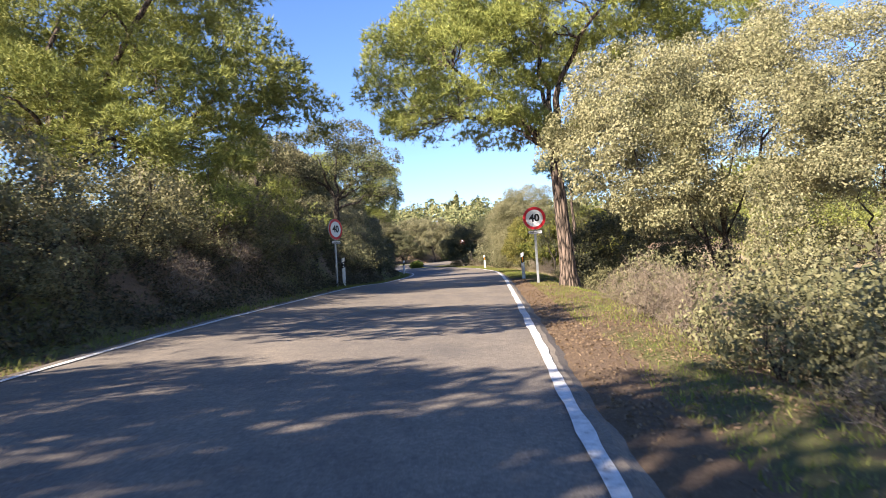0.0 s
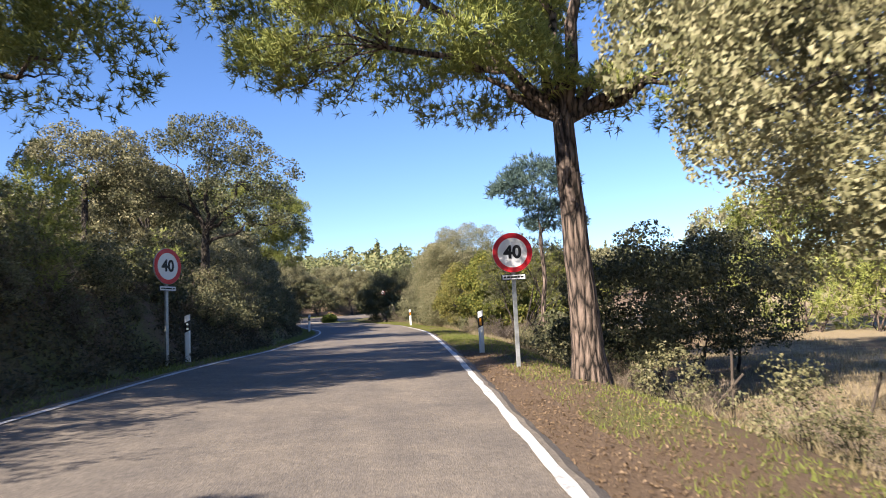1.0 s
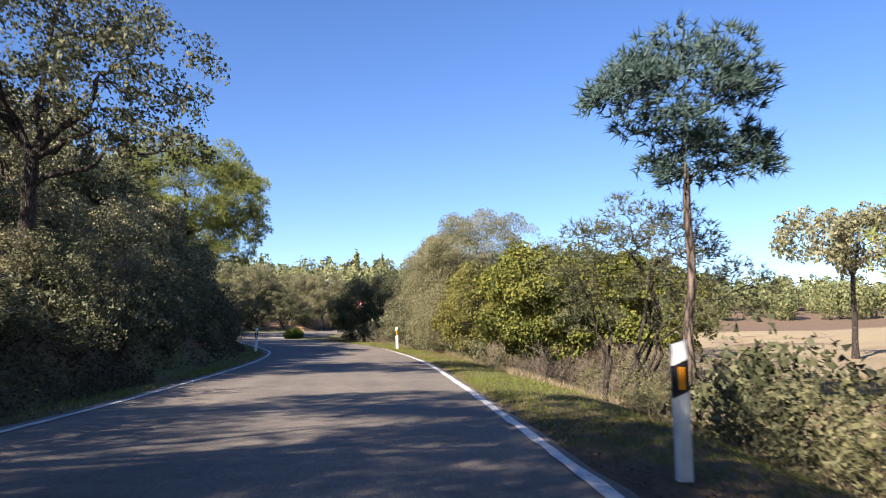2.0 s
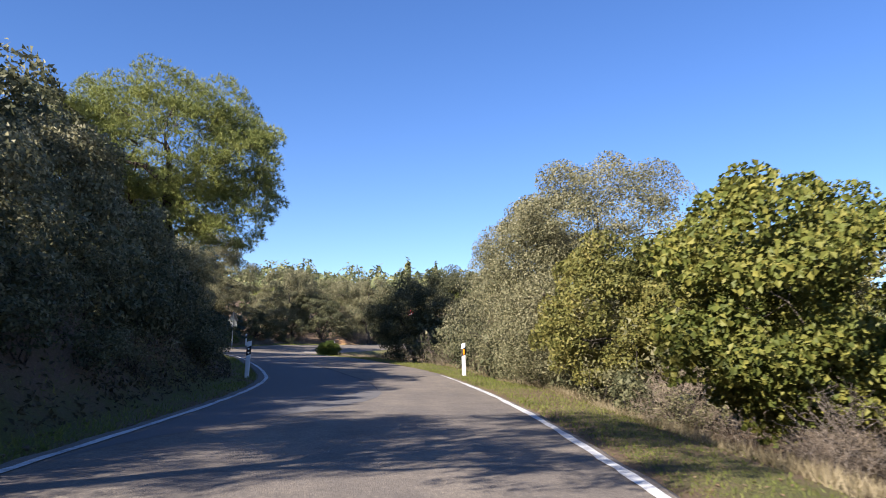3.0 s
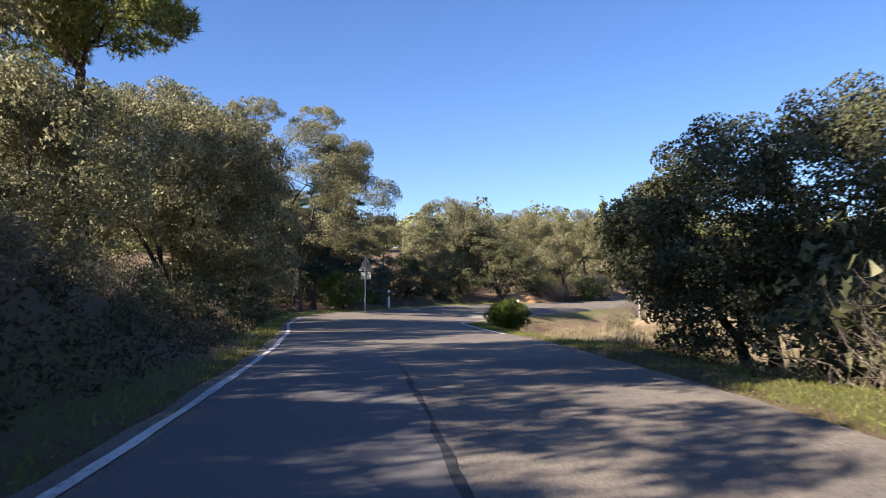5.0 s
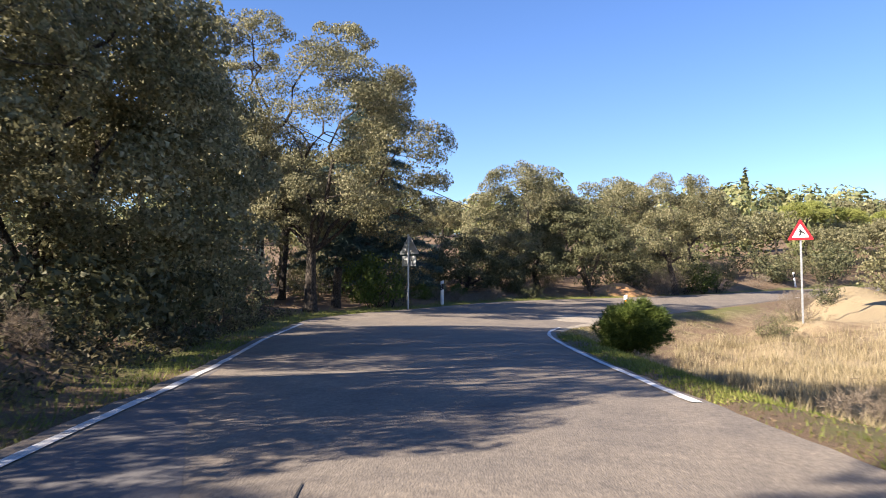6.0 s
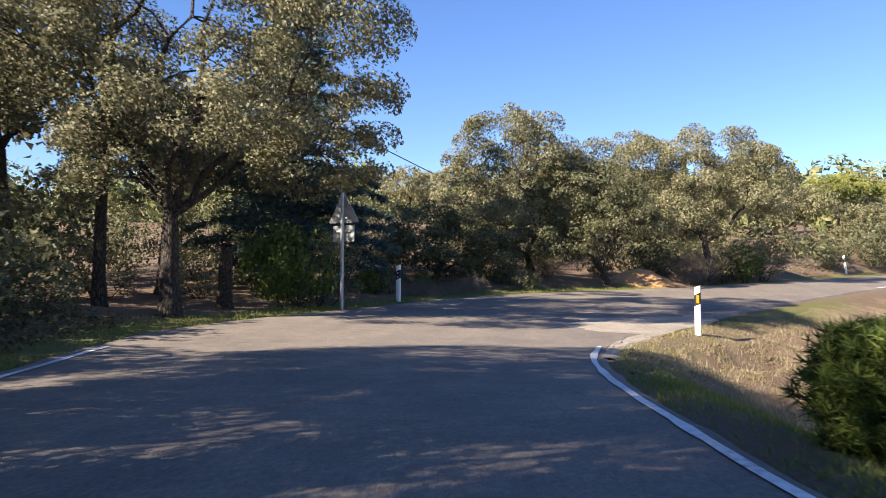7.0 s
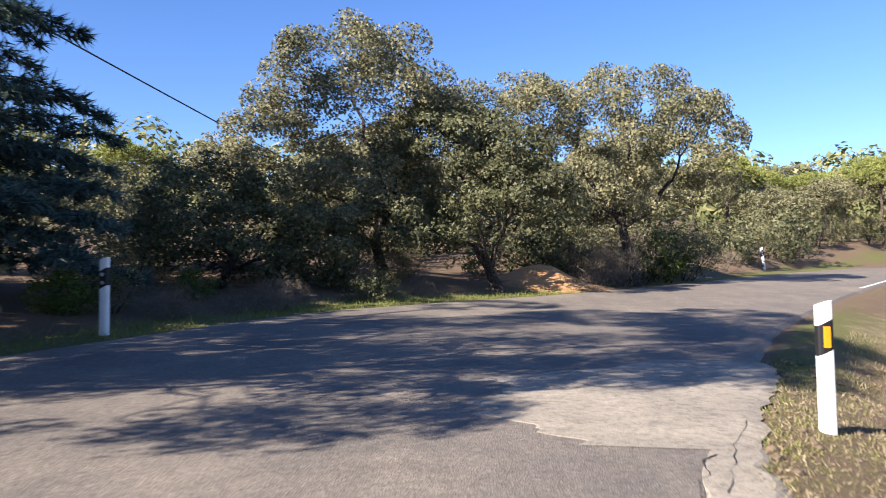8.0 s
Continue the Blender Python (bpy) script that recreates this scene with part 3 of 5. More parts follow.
def shrub(name, seed, size, leaf, mats, label, group, clumps=26, radius=0.32, each=60, stems=9, height=1.0):
    """A bush about 2 * size wide, built at the origin."""
    rng = np.random.default_rng(seed)
    k = 4 + int(rng.integers(3))
    E = np.array([[rng.normal() * 0.4, rng.normal() * 0.4, height * (0.45 + 0.25 * rng.random()), 0.5 + 0.2 * rng.random(), 0.5 + 0.2 * rng.random(), height * 0.45] for _ in range(k)])
    E[:, :2] *= size
    E[:, 3:5] *= size
    C, N = clumps_on(rng, E, clumps / (k * 4.5 * size * size), -0.9, 0.9)
    P, Q = clump_points(rng, C, N, radius, each)
    P[:, 2] = np.abs(P[:, 2])
    ob = thing(name, (0, 0, 0), label, "shrub", group)
    pieces = []
    for c in C[rng.choice(len(C), size=min(stems, len(C)), replace=False)]:
        pieces.append(limb(rng, np.array([rng.normal() * 0.08, rng.normal() * 0.08, -0.1]), c, 0.025, 0.005, 6, 0.3, 0.0, 5)[0])
    V, F = join(pieces)
    part("branchwork", mesh_np("branchwork", V, F, mats[1], True), ob)
    V, F = grown(rng, P, Q, leaf, 0.8)
    part("foliage", mesh_np("foliage", V, F, mats[0]), ob)
    return ob


OAK = ("tri", 0.084, 0.06)
OAK_NEAR = ("tri", 0.054, 0.038)
PINE = ("needle", 0.19, 0.015, 8)
PINE_NEAR = ("needle", 0.155, 0.0105, 9)
OAK_MATS, PALE_MATS, DARK_MATS, PINE_MATS = (M_OAK, M_BARK_OAK), (M_OAK_PALE, M_BARK_OAK), (M_OAK_DARK, M_BARK_OAK), (M_PINE, M_BARK_PINE)

# pines and oaks that stand by the road
tree("stone_pine", 1, (3.95, 25.2), [(0.8, 25, 6.6, 2.7, 3.1, 1.9), (0.9, 24.3, 5.0, 2.0, 2.0, 0.8), (2.5, 25.0, 4.75, 1.3, 1.5, 0.55), (4.0, 25.5, 8.6, 3.8, 3.8, 2.2), (8.0, 26, 7.6, 3.2, 3.0, 1.9), (5.2, 22.8, 7.6, 2.5, 2.4, 1.5), (2.2, 28, 7.8, 3, 3, 1.8), (5.7, 25.0, 4.6, 1.4, 1.2, 0.8), (7.8, 25.8, 5.2, 1.3, 1.3, 0.7)],
     PINE_NEAR, PINE_MATS, "large stone pine with a broad crown by the road verge", "pines", 0.27, (3.72, 25.0, 4.1), None, 94, -0.65, 80, 0.03)
tree("stone_pine", 2, (-9.6, 27.0), [(-8.8, 27, 7.6, 4.2, 3.8, 2.4), (-6.2, 25.8, 6.6, 2.0, 2.2, 1.5), (-11.4, 25.6, 8.2, 3, 3, 2), (-4.9, 27.2, 5.9, 1.7, 1.8, 1.1)],
     PINE, PINE_MATS, "stone pine on the bank with a dense green crown", "pines", 0.3, (-9.4, 26.8, 5.0), None, 45, -0.5, 25)
tree("stone_pine", 3, (-9.8, 20.8), [(-9.3, 21.2, 7.7, 3.5, 3.1, 1.9), (-7.0, 21.4, 5.6, 1.9, 1.8, 1.1), (-9.6, 19.4, 5.0, 1.9, 1.5, 1.0), (-7.5, 20.0, 3.9, 1.7, 1.4, 0.9), (-11.8, 21.6, 6.3, 2.0, 2.0, 1.3), (-6.4, 23.2, 4.3, 1.5, 1.6, 1.0), (-5.2, 20.4, 8.6, 2.0, 2.1, 1.2)],
     PINE_NEAR, PINE_MATS, "stone pine on the bank with sunlit yellow-green needles", "pines", 0.28, (-9.6, 20.7, 4.2), None, 98, -0.7, 22)
tree("stone_pine", 4, (-7.5, 69.8), [(-7.9, 70, 10.2, 3.7, 3.8, 2.6), (-5.2, 69, 9.2, 2.0, 2.3, 1.9), (-10.2, 69.6, 9.6, 2.3, 2.4, 2.1), (-7.4, 67.8, 9.4, 2.6, 1.9, 1.9), (-5.3, 69.3, 6.9, 1.6, 1.6, 1.2), (-4.6, 69.4, 8.0, 1.2, 1.5, 1.1), (-6.8, 68.8, 7.2, 1.3, 1.4, 1.0), (-9.8, 69.2, 7.6, 1.6, 1.6, 1.0)],
     ("needle", 0.155, 0.0085, 11), PINE_MATS, "round-crowned green stone pine on a bare trunk", "pines", 0.3, (-7.6, 69.9, 8.2), None, 84, -0.85, 60)
tree("holm_oak", 5, (-5.4, 42.6), [(-6.3, 42.4, 7.3, 2.2, 2.2, 1.5), (-3.7, 42, 6.7, 1.8, 2.0, 1.2), (-5, 42.6, 8.3, 1.8, 1.9, 0.9), (-7.6, 42.8, 6.3, 1.6, 1.6, 1.1), (-2.8, 41.8, 5.0, 0.8, 0.9, 0.42), (-4.0, 42, 5.5, 0.7, 0.8, 0.4)],
     OAK, DARK_MATS, "open holm oak on the bank with branches over the road", "oaks", 0.2, (-5.25, 42.3, 5.0), None, 202, -0.8, 36, gaps=0.25)
# added crown whose shadow falls on the road near y 48-50
tree("holm_oak", 35, (-9.2, 40.4), [(-8.7, 40.6, 7.1, 1.8, 1.8, 1.3), (-9.9, 42.0, 7.5, 1.6, 1.7, 1.2), (-8.2, 43.6, 6.9, 1.5, 1.6, 1.1)],
     OAK, OAK_MATS, "open holm oak added on the bank for shade", "oaks", 0.16, None, None, 300, -0.8, 22, gaps=0.25)
tree("holm_oak", 6, (6.4, 19.3), [(7.8, 20.6, 3.4, 3.6, 3.0, 2.6), (4.4, 18.4, 3.0, 1.7, 1.6, 1.5), (9.8, 20.4, 4.6, 2.8, 3, 1.8), (7.0, 18.4, 3.0, 2.2, 1.8, 1.6), (6.6, 20.6, 4.4, 2.2, 1.8, 1.4), (4.8, 18.9, 4.2, 1.6, 1.4, 1.1), (5.2, 18.2, 1.9, 1.2, 1.1, 0.9)],
     OAK_NEAR, PALE_MATS, "dense grey-green holm oak with several stems beside a fence", "oaks", 0.115, (6.5, 19.5, 0.35), [(6.75, 19.55), (6.15, 19.5)], 820, -0.85, 33)
tree("holm_oak", 19, (8.3, 15.7), [(7.8, 15.4, 1.0, 1.8, 1.5, 1.9), (8.6, 15.6, 2.7, 1.7, 1.5, 1.4), (10.0, 15.0, 1.6, 1.8, 1.6, 2.0)],
     OAK_NEAR, OAK_MATS, "grey-green holm oak at the edge of the field", "oaks", 0.13, None, [(9.2, 15.4)], 900, -0.9, 22)
tree("holm_oak", 7, (7.0, 60.4), [(7.4, 60.2, 4.2, 3.3, 3.3, 2.7), (5.4, 60.2, 3.0, 1.7, 1.8, 1.9), (6.6, 63.8, 3.5, 2.5, 2.8, 2.5), (6.3, 59.6, 5.7, 1.8, 1.9, 1.4), (5.3, 61.6, 4.6, 1.6, 2.0, 1.8), (5.1, 64.2, 5.1, 1.3, 1.6, 1.5), (5.9, 61.4, 5.4, 1.7, 1.8, 1.4)],
     OAK_NEAR, OAK_MATS, "grey-green holm oak rising from a roadside thicket", "oaks", 0.2, None, [(6.4, 60.8)], 580, -0.95, 28)
# the dark leaf colour carries the shade this oak stands in
tree("holm_oak", 8, (2.9, 78.6), [(2.9, 78.4, 4.7, 2.3, 2.4, 1.4), (1.4, 77.4, 3.9, 1.4, 1.7, 1.4), (0.95, 77.7, 3.9, 0.9, 1.2, 1.1), (3.9, 76.8, 4.8, 1.6, 1.6, 1.5), (1.6, 77.4, 2.9, 1.1, 1.2, 0.8), (3.5, 77.8, 3.1, 1.4, 1.3, 0.7)],
     ("tri", 0.066, 0.048), DARK_MATS, "holm oak with shade-darkened leaves and low boughs at the road edge", "oaks", 0.16, None, [(2.4, 78.2)], 700, -0.9, 25, gaps=0.14)
tree("holm_oak", 9, (-14.4, 101.8), [(-14, 101.8, 9.7, 3.2, 3.0, 2.5), (-11.3, 101.8, 8.4, 1.9, 2.2, 1.8), (-16.5, 101.3, 8.2, 2.2, 2.4, 2.2), (-13.5, 100.8, 6.8, 2.5, 2.0, 1.2), (-11.4, 102.4, 6.5, 1.5, 1.5, 1.0), (-15.6, 102.0, 6.2, 1.5, 1.6, 0.9), (-12.2, 101.0, 10.6, 1.5, 1.6, 1.2)],
     ("tri", 0.074, 0.052), OAK_MATS, "tall holm oak with a wide crown and a bare leaning trunk", "oaks", 0.25, (-14.3, 101.6, 5.2), [(-14.4, 104.2)], 470, -0.7, 70, gaps=0.4)
# mostly hidden oak, added to dapple the far half of the bend
tree("holm_oak", 36, (-17.2, 103.4), [(-16.6, 101.2, 13.2, 1.3, 1.2, 0.5), (-13.6, 102.2, 12.9, 1.1, 1.2, 0.5), (-18.0, 103.8, 12.9, 1.2, 1.0, 0.5)],
     ("tri", 0.074, 0.052), OAK_MATS, "thin-crowned holm oak added behind the leaning oak for shade", "oaks", 0.17, (-17.0, 103.2, 9.5), None, 470, -0.7, 24, gaps=0.4)
tree("holm_oak", 10, (-13.2, 86.5), [(-14.3, 87.0, 7.4, 3.0, 3.0, 2.5), (-11.6, 87.2, 6.0, 2.0, 2.3, 2.1), (-17.3, 87.2, 8.0, 2.8, 3, 2.6), (-12.2, 89.4, 5.0, 2.2, 2.4, 1.8), (-15.2, 89.6, 8.9, 2.6, 2.6, 2.0), (-13.0, 90.0, 7.4, 1.9, 2.1, 1.7), (-12.4, 87.6, 8.3, 1.7, 1.8, 1.1), (-11.0, 86.4, 7.6, 1.5, 1.6, 1.0)],
     OAK, OAK_MATS, "broad holm oak above the bank in half shade", "oaks", 0.2, None, None, 375, -0.9, 28, gaps=0.1)
# unseen oak beside the last one, added to shade the road at y 84-92
tree("holm_oak", 33, (-13.4, 82.6), [(-13.4, 82.8, 7.0, 2.1, 2.1, 1.5), (-11.4, 83.6, 6.4, 1.6, 1.7, 1.3), (-15.2, 82.0, 7.6, 1.8, 1.8, 1.3)],
     OAK, OAK_MATS, "broad holm oak above the bank in half shade", "oaks", 0.17, None, None, 230, -0.9, 22, gaps=0.3)
tree("holm_oak", 11, (-11.2, 77.4), [(-10.9, 77.2, 5.6, 1.9, 1.9, 1.7), (-12.7, 78.0, 6.0, 1.9, 1.9, 1.8)],
     OAK, PALE_MATS, "small grey-green holm oak on the bank", "oaks", 0.13, None, None, 400, -0.95, 19)
# added oak, mostly out of view, that shades the road near y 55-67
tree("holm_oak", 17, (-10.4, 55.0), [(-10.0, 54.0, 8.6, 1.8, 2.0, 1.3), (-11.2, 56.6, 8.9, 1.8, 1.9, 1.3), (-9.9, 50.6, 7.9, 1.8, 1.9, 1.3), (-9.9, 47.2, 7.2, 1.7, 1.9, 1.2)],
     ("tri", 0.15, 0.1), OAK_MATS, "tall open holm oak added on the bank to shade the road", "oaks", 0.18, None, None, 90, -0.8, 22)
# unseen oak, added for dappled shade on the road near y 86
tree("holm_oak", 18, (-14.0, 76.2), [(-13.1, 77.4, 9.4, 1.7, 1.8, 1.2), (-14.8, 75.8, 9.2, 1.7, 1.8, 1.2), (-12.3, 78.6, 9.8, 1.3, 1.4, 0.9)],
     ("tri", 0.15, 0.1), OAK_MATS, "tall open holm oak added on the bank to shade the road", "oaks", 0.18, None, None, 71, -0.8, 22)
# this oak is added to throw shade over the left lane
tree("holm_oak", 16, (-10.2, 59.6), [(-8.7, 56, 6.5, 1.6, 1.8, 1.3), (-9.2, 58.6, 7.6, 1.8, 2.0, 1.4), (-9.7, 61.6, 8.3, 1.8, 2.0, 1.4), (-11.2, 64.2, 8.0, 1.8, 1.9, 1.5)],
     ("tri", 0.15, 0.1), DARK_MATS, "tall dark holm oak added high on the bank for shade", "oaks", 0.2, None, [(-10.6, 61.4)], 112, -0.8, 25)
tree("holm_oak", 12, (-8.6, 119.2), [(-9.4, 118.6, 9.1, 2.4, 2.4, 2.0), (-11.1, 118.2, 7.2, 1.6, 2.0, 1.6), (-9, 118.4, 6.2, 2.0, 2, 1.3), (-7.4, 119.8, 8.2, 1.7, 1.8, 1.4)],
     OAK, OAK_MATS, "holm oak with an uneven crown across the bend", "oaks", 0.2, None, None, 446, -0.45, 44, gaps=0.26)
# shaded oak: its shade is put into the dark leaf colour
tree("holm_oak", 34, (-5.6, 118.2), [(-6.5, 118.3, 7.5, 2.0, 1.8, 1.2), (-5.1, 117.6, 6.3, 1.3, 1.3, 0.9), (-7.9, 117.6, 5.6, 1.5, 1.5, 1.0)],
     OAK, DARK_MATS, "spreading holm oak with shade-darkened leaves and a forked trunk across the bend", "oaks", 0.19, (-5.8, 118.3, 4.5), None, 430, -0.6, 34, gaps=0.2)
tree("holm_oak", 13, (-1.3, 122.4), [(-4.6, 123, 9.1, 2.3, 2.2, 1.8), (-1.5, 122.6, 9.1, 2.4, 2.3, 1.8), (0.4, 122.4, 8.1, 1.5, 1.9, 2.0), (-2.6, 122.4, 6.9, 2.0, 2, 1.4)],
     OAK, OAK_MATS, "sunlit holm oak with a straight trunk across the bend", "oaks", 0.2, None, None, 446, -0.5, 42, gaps=0.26)
tree("holm_oak", 14, (-12.0, 115.4), [(-12.3, 115.2, 5.7, 1.4, 1.4, 1.2), (-11.0, 115.8, 5.3, 1.3, 1.4, 1.1), (-9.9, 116.4, 4.9, 1.0, 1.2, 0.9)],
     OAK, DARK_MATS, "low dark holm oak across the bend", "oaks", 0.13, None, None, 410, -0.9, 19)
tree("stone_pine", 15, (-12.3, 80.6), [(-12.7, 80.4, 10.7, 2.5, 2.4, 1.5), (-11.0, 79.9, 9.6, 1.5, 1.7, 0.8), (-14.3, 80.6, 9.9, 1.8, 1.8, 1.0)],
     PINE, PINE_MATS, "tall stone pine with a bare trunk behind the bank oaks", "pines", 0.19, (-12.2, 80.5, 8.6), None, 75, -0.8, 25)
# tall growth of the thickets
tree("tall_shrub", 20, (7.4, 51.0), [(6.4, 50.6, 2.8, 1.4, 1.5, 1.7), (8.8, 51.6, 3.0, 1.9, 1.7, 1.6), (10.8, 50.6, 2.4, 1.4, 1.5, 1.5), (7.2, 50.9, 1.5, 1.3, 1.2, 0.8), (9.8, 51.0, 1.4, 1.3, 1.2, 0.8)],
     ("quad", 0.105, 0.085), (M_VINE, M_BARK_PALE), "bushy broad-leaved shrub with bright yellow-green leaves", "thicket", 0.07, None, [(9.0, 51.4), (8.2, 50.4)], 361, -0.9, 22)
tree("tall_shrub", 21, (6.3, 57.0), [(5.9, 56.9, 2.9, 1.4, 1.5, 1.6), (7.5, 56.5, 3.2, 1.7, 1.6, 1.5), (9.4, 56.2, 3.0, 1.8, 1.7, 1.7)],
     ("tri", 0.075, 0.055), (M_YELLOW, M_BARK_OAK), "yellowing shrub in the thicket by the road", "thicket", 0.07, None, [(7.8, 56.4)], 820, -0.95, 19)
tree("tall_shrub", 22, (5.2, 68.6), [(4.9, 67.5, 3.6, 1.4, 1.9, 1.7), (4.8, 66.6, 4.7, 1.2, 1.6, 1.2), (4.6, 71.0, 3.0, 1.6, 2.0, 1.6)],
     OAK_NEAR, OAK_MATS, "grey-green thicket shrub at the verge", "thicket", 0.06, None, [(5.5, 70.6)], 262, -0.95, 19)
tree("tall_shrub", 23, (-6.6, 53.2), [(-6.4, 53.2, 4.2, 1.7, 2.0, 1.6), (-7.8, 55, 5.0, 1.8, 2.0, 1.6), (-5.8, 56.4, 3.6, 1.3, 1.8, 1.3)],
     OAK, OAK_MATS, "tall scrub oak on the bank", "thicket", 0.09, None, None, 345, -0.95, 19)
tree("tall_shrub", 24, (-7.2, 60.0), [(-7.0, 60, 4.6, 1.6, 2.0, 1.6), (-6.4, 62.6, 4.2, 1.4, 1.8, 1.4), (-8.6, 61, 5.2, 1.8, 2, 1.6)],
     OAK, OAK_MATS, "tall scrub oak on the bank", "thicket", 0.09, None, None, 345, -0.95, 19)
tree("tall_shrub", 30, (-6.5, 57.6), [(-6.7, 57.4, 5.6, 1.6, 1.7, 1.4), (-5.6, 58.2, 4.7, 1.2, 1.5, 1.2), (-7.4, 59.0, 6.1, 1.5, 1.6, 1.1)],
     OAK, OAK_MATS, "tall scrub oak on the bank", "thicket", 0.09, None, None, 420, -0.95, 19)
tree("tall_shrub", 25, (-7.6, 47.6), [(-7.4, 47.6, 4.2, 1.6, 1.8, 1.5), (-8.8, 49.6, 4.6, 1.8, 1.8, 1.5)],
     OAK, OAK_MATS, "tall scrub oak on the bank", "thicket", 0.09, None, None, 322, -0.95, 19)
tree("heath_tree", 26, (6.2, 41.2), [(5.0, 41, 2.7, 0.5, 0.6, 0.5), (5.6, 41.3, 3.3, 0.5, 0.6, 0.5), (6.3, 41.3, 3.6, 0.6, 0.6, 0.5), (7.0, 41.0, 3.3, 0.6, 0.6, 0.5), (7.6, 41.5, 2.9, 0.6, 0.6, 0.6), (8.2, 41.0, 2.3, 0.6, 0.6, 0.6), (6.6, 41.2, 2.4, 0.5, 0.5, 0.4), (5.4, 41.0, 1.9, 0.4, 0.5, 0.4), (7.3, 41.1, 1.8, 0.5, 0.5, 0.4)],
     ("needle", 0.13, 0.008, 7), DARK_MATS, "thin upright shrub with bare dark stems by the ditch", "thicket", 0.12, (6.3, 41.2, -0.1), [(6.6, 41.5), (5.9, 41.5), (6.3, 40.8), (6.9, 41.0)], 62, -0.8, 60)
# darker needle colour here imitates the shade of the large pine
tree("stone_pine", 28, (6.4, 39.0), [(6.3, 38.8, 5.4, 1.2, 1.2, 1.1), (6.9, 39.2, 4.5, 0.9, 0.9, 0.6)],
     PINE, (M_CONIFER, M_BARK_PINE), "slim pine behind the ditch with shade-darkened needles", "pines", 0.1, (6.4, 38.9, 4.0), None, 75, -0.8, 16)
tree("tall_shrub", 27, (6.8, 30.6), [(5.9, 29.6, 1.0, 1.2, 1.3, 1.4), (7.4, 31.2, 1.3, 1.6, 1.5, 1.6), (9.2, 32.6, 1.4, 1.7, 1.6, 1.6), (11, 34, 1.4, 1.7, 1.6, 1.5)],
     OAK, DARK_MATS, "dark evergreen thicket behind the large pine", "thicket", 0.06, None, [(8.6, 32.2), (10.4, 33.6)], 297, -0.95, 19)

# the two masses above z 8 are added, out of view, to shade the lane
tree("tall_shrub", 29, (-10.6, 58.4), [(-10.2, 58, 6.0, 1.8, 2.0, 1.7), (-11.6, 58.6, 8.4, 1.8, 1.6, 1.1), (-12.8, 61.6, 8.5, 1.7, 1.7, 1.0), (-11.6, 60.2, 6.4, 2.0, 2.0, 1.8), (-10.4, 64.6, 5.6, 1.6, 1.8, 1.5)],
     OAK, OAK_MATS, "tall scrub oak higher on the bank with masses added for shade", "thicket", 0.1, None, [(-10.6, 64.6)], 350, -0.95, 19)


def dead_bush(seed, x, y, size, label):
    """A leafless bush: pale stems that fork twice."""
    rng = np.random.default_rng(seed)
    ob = thing("dead_bush", (x, y, gz(x, y) - 0.05), label, "shrub", "dead bushes")
    pieces = []
    for _ in range(11):
        d = unit(np.array([rng.normal(), rng.normal(), 1.0 + 0.8 * rng.random()]))
        (v, f), way = limb(rng, (rng.normal() * 0.1, rng.normal() * 0.1, 0), d * size * (0.7 + 0.5 * rng.random()), 0.022, 0.006, 8, 0.35, 0, 5)
        pieces.append((v, f))
        for _ in range(6):
            k = rng.integers(2, 7)
            (v, f), sub = limb(rng, way[k], way[k] + unit(d + rng.normal(size=3) * 0.7) * size * 0.4, 0.01, 0.003, 6, 0.4, 0, 4)
            pieces.append((v, f))
            for _ in range(3):
                q = rng.integers(2, 5)
                pieces.append(limb(rng, sub[q], sub[q] + scatter_dirs(rng, 1)[0] * size * 0.18, 0.005, 0.002, 4, 0.3, 0, 3)[0])
    V, F = join(pieces)
    part("branchwork", mesh_np("branchwork", V, F, M_BARK_PALE, True), ob)


dead_bush(35, 2.9, 73.4, 1.5, "leafless bush with pale bent stems at the verge")
dead_bush(36, 6.4, 48.4, 1.3, "leafless bush with pale stems under the thicket")
dead_bush(37, 5.2, 18.6, 1.1, "leafless bush with pale stems by the ditch")


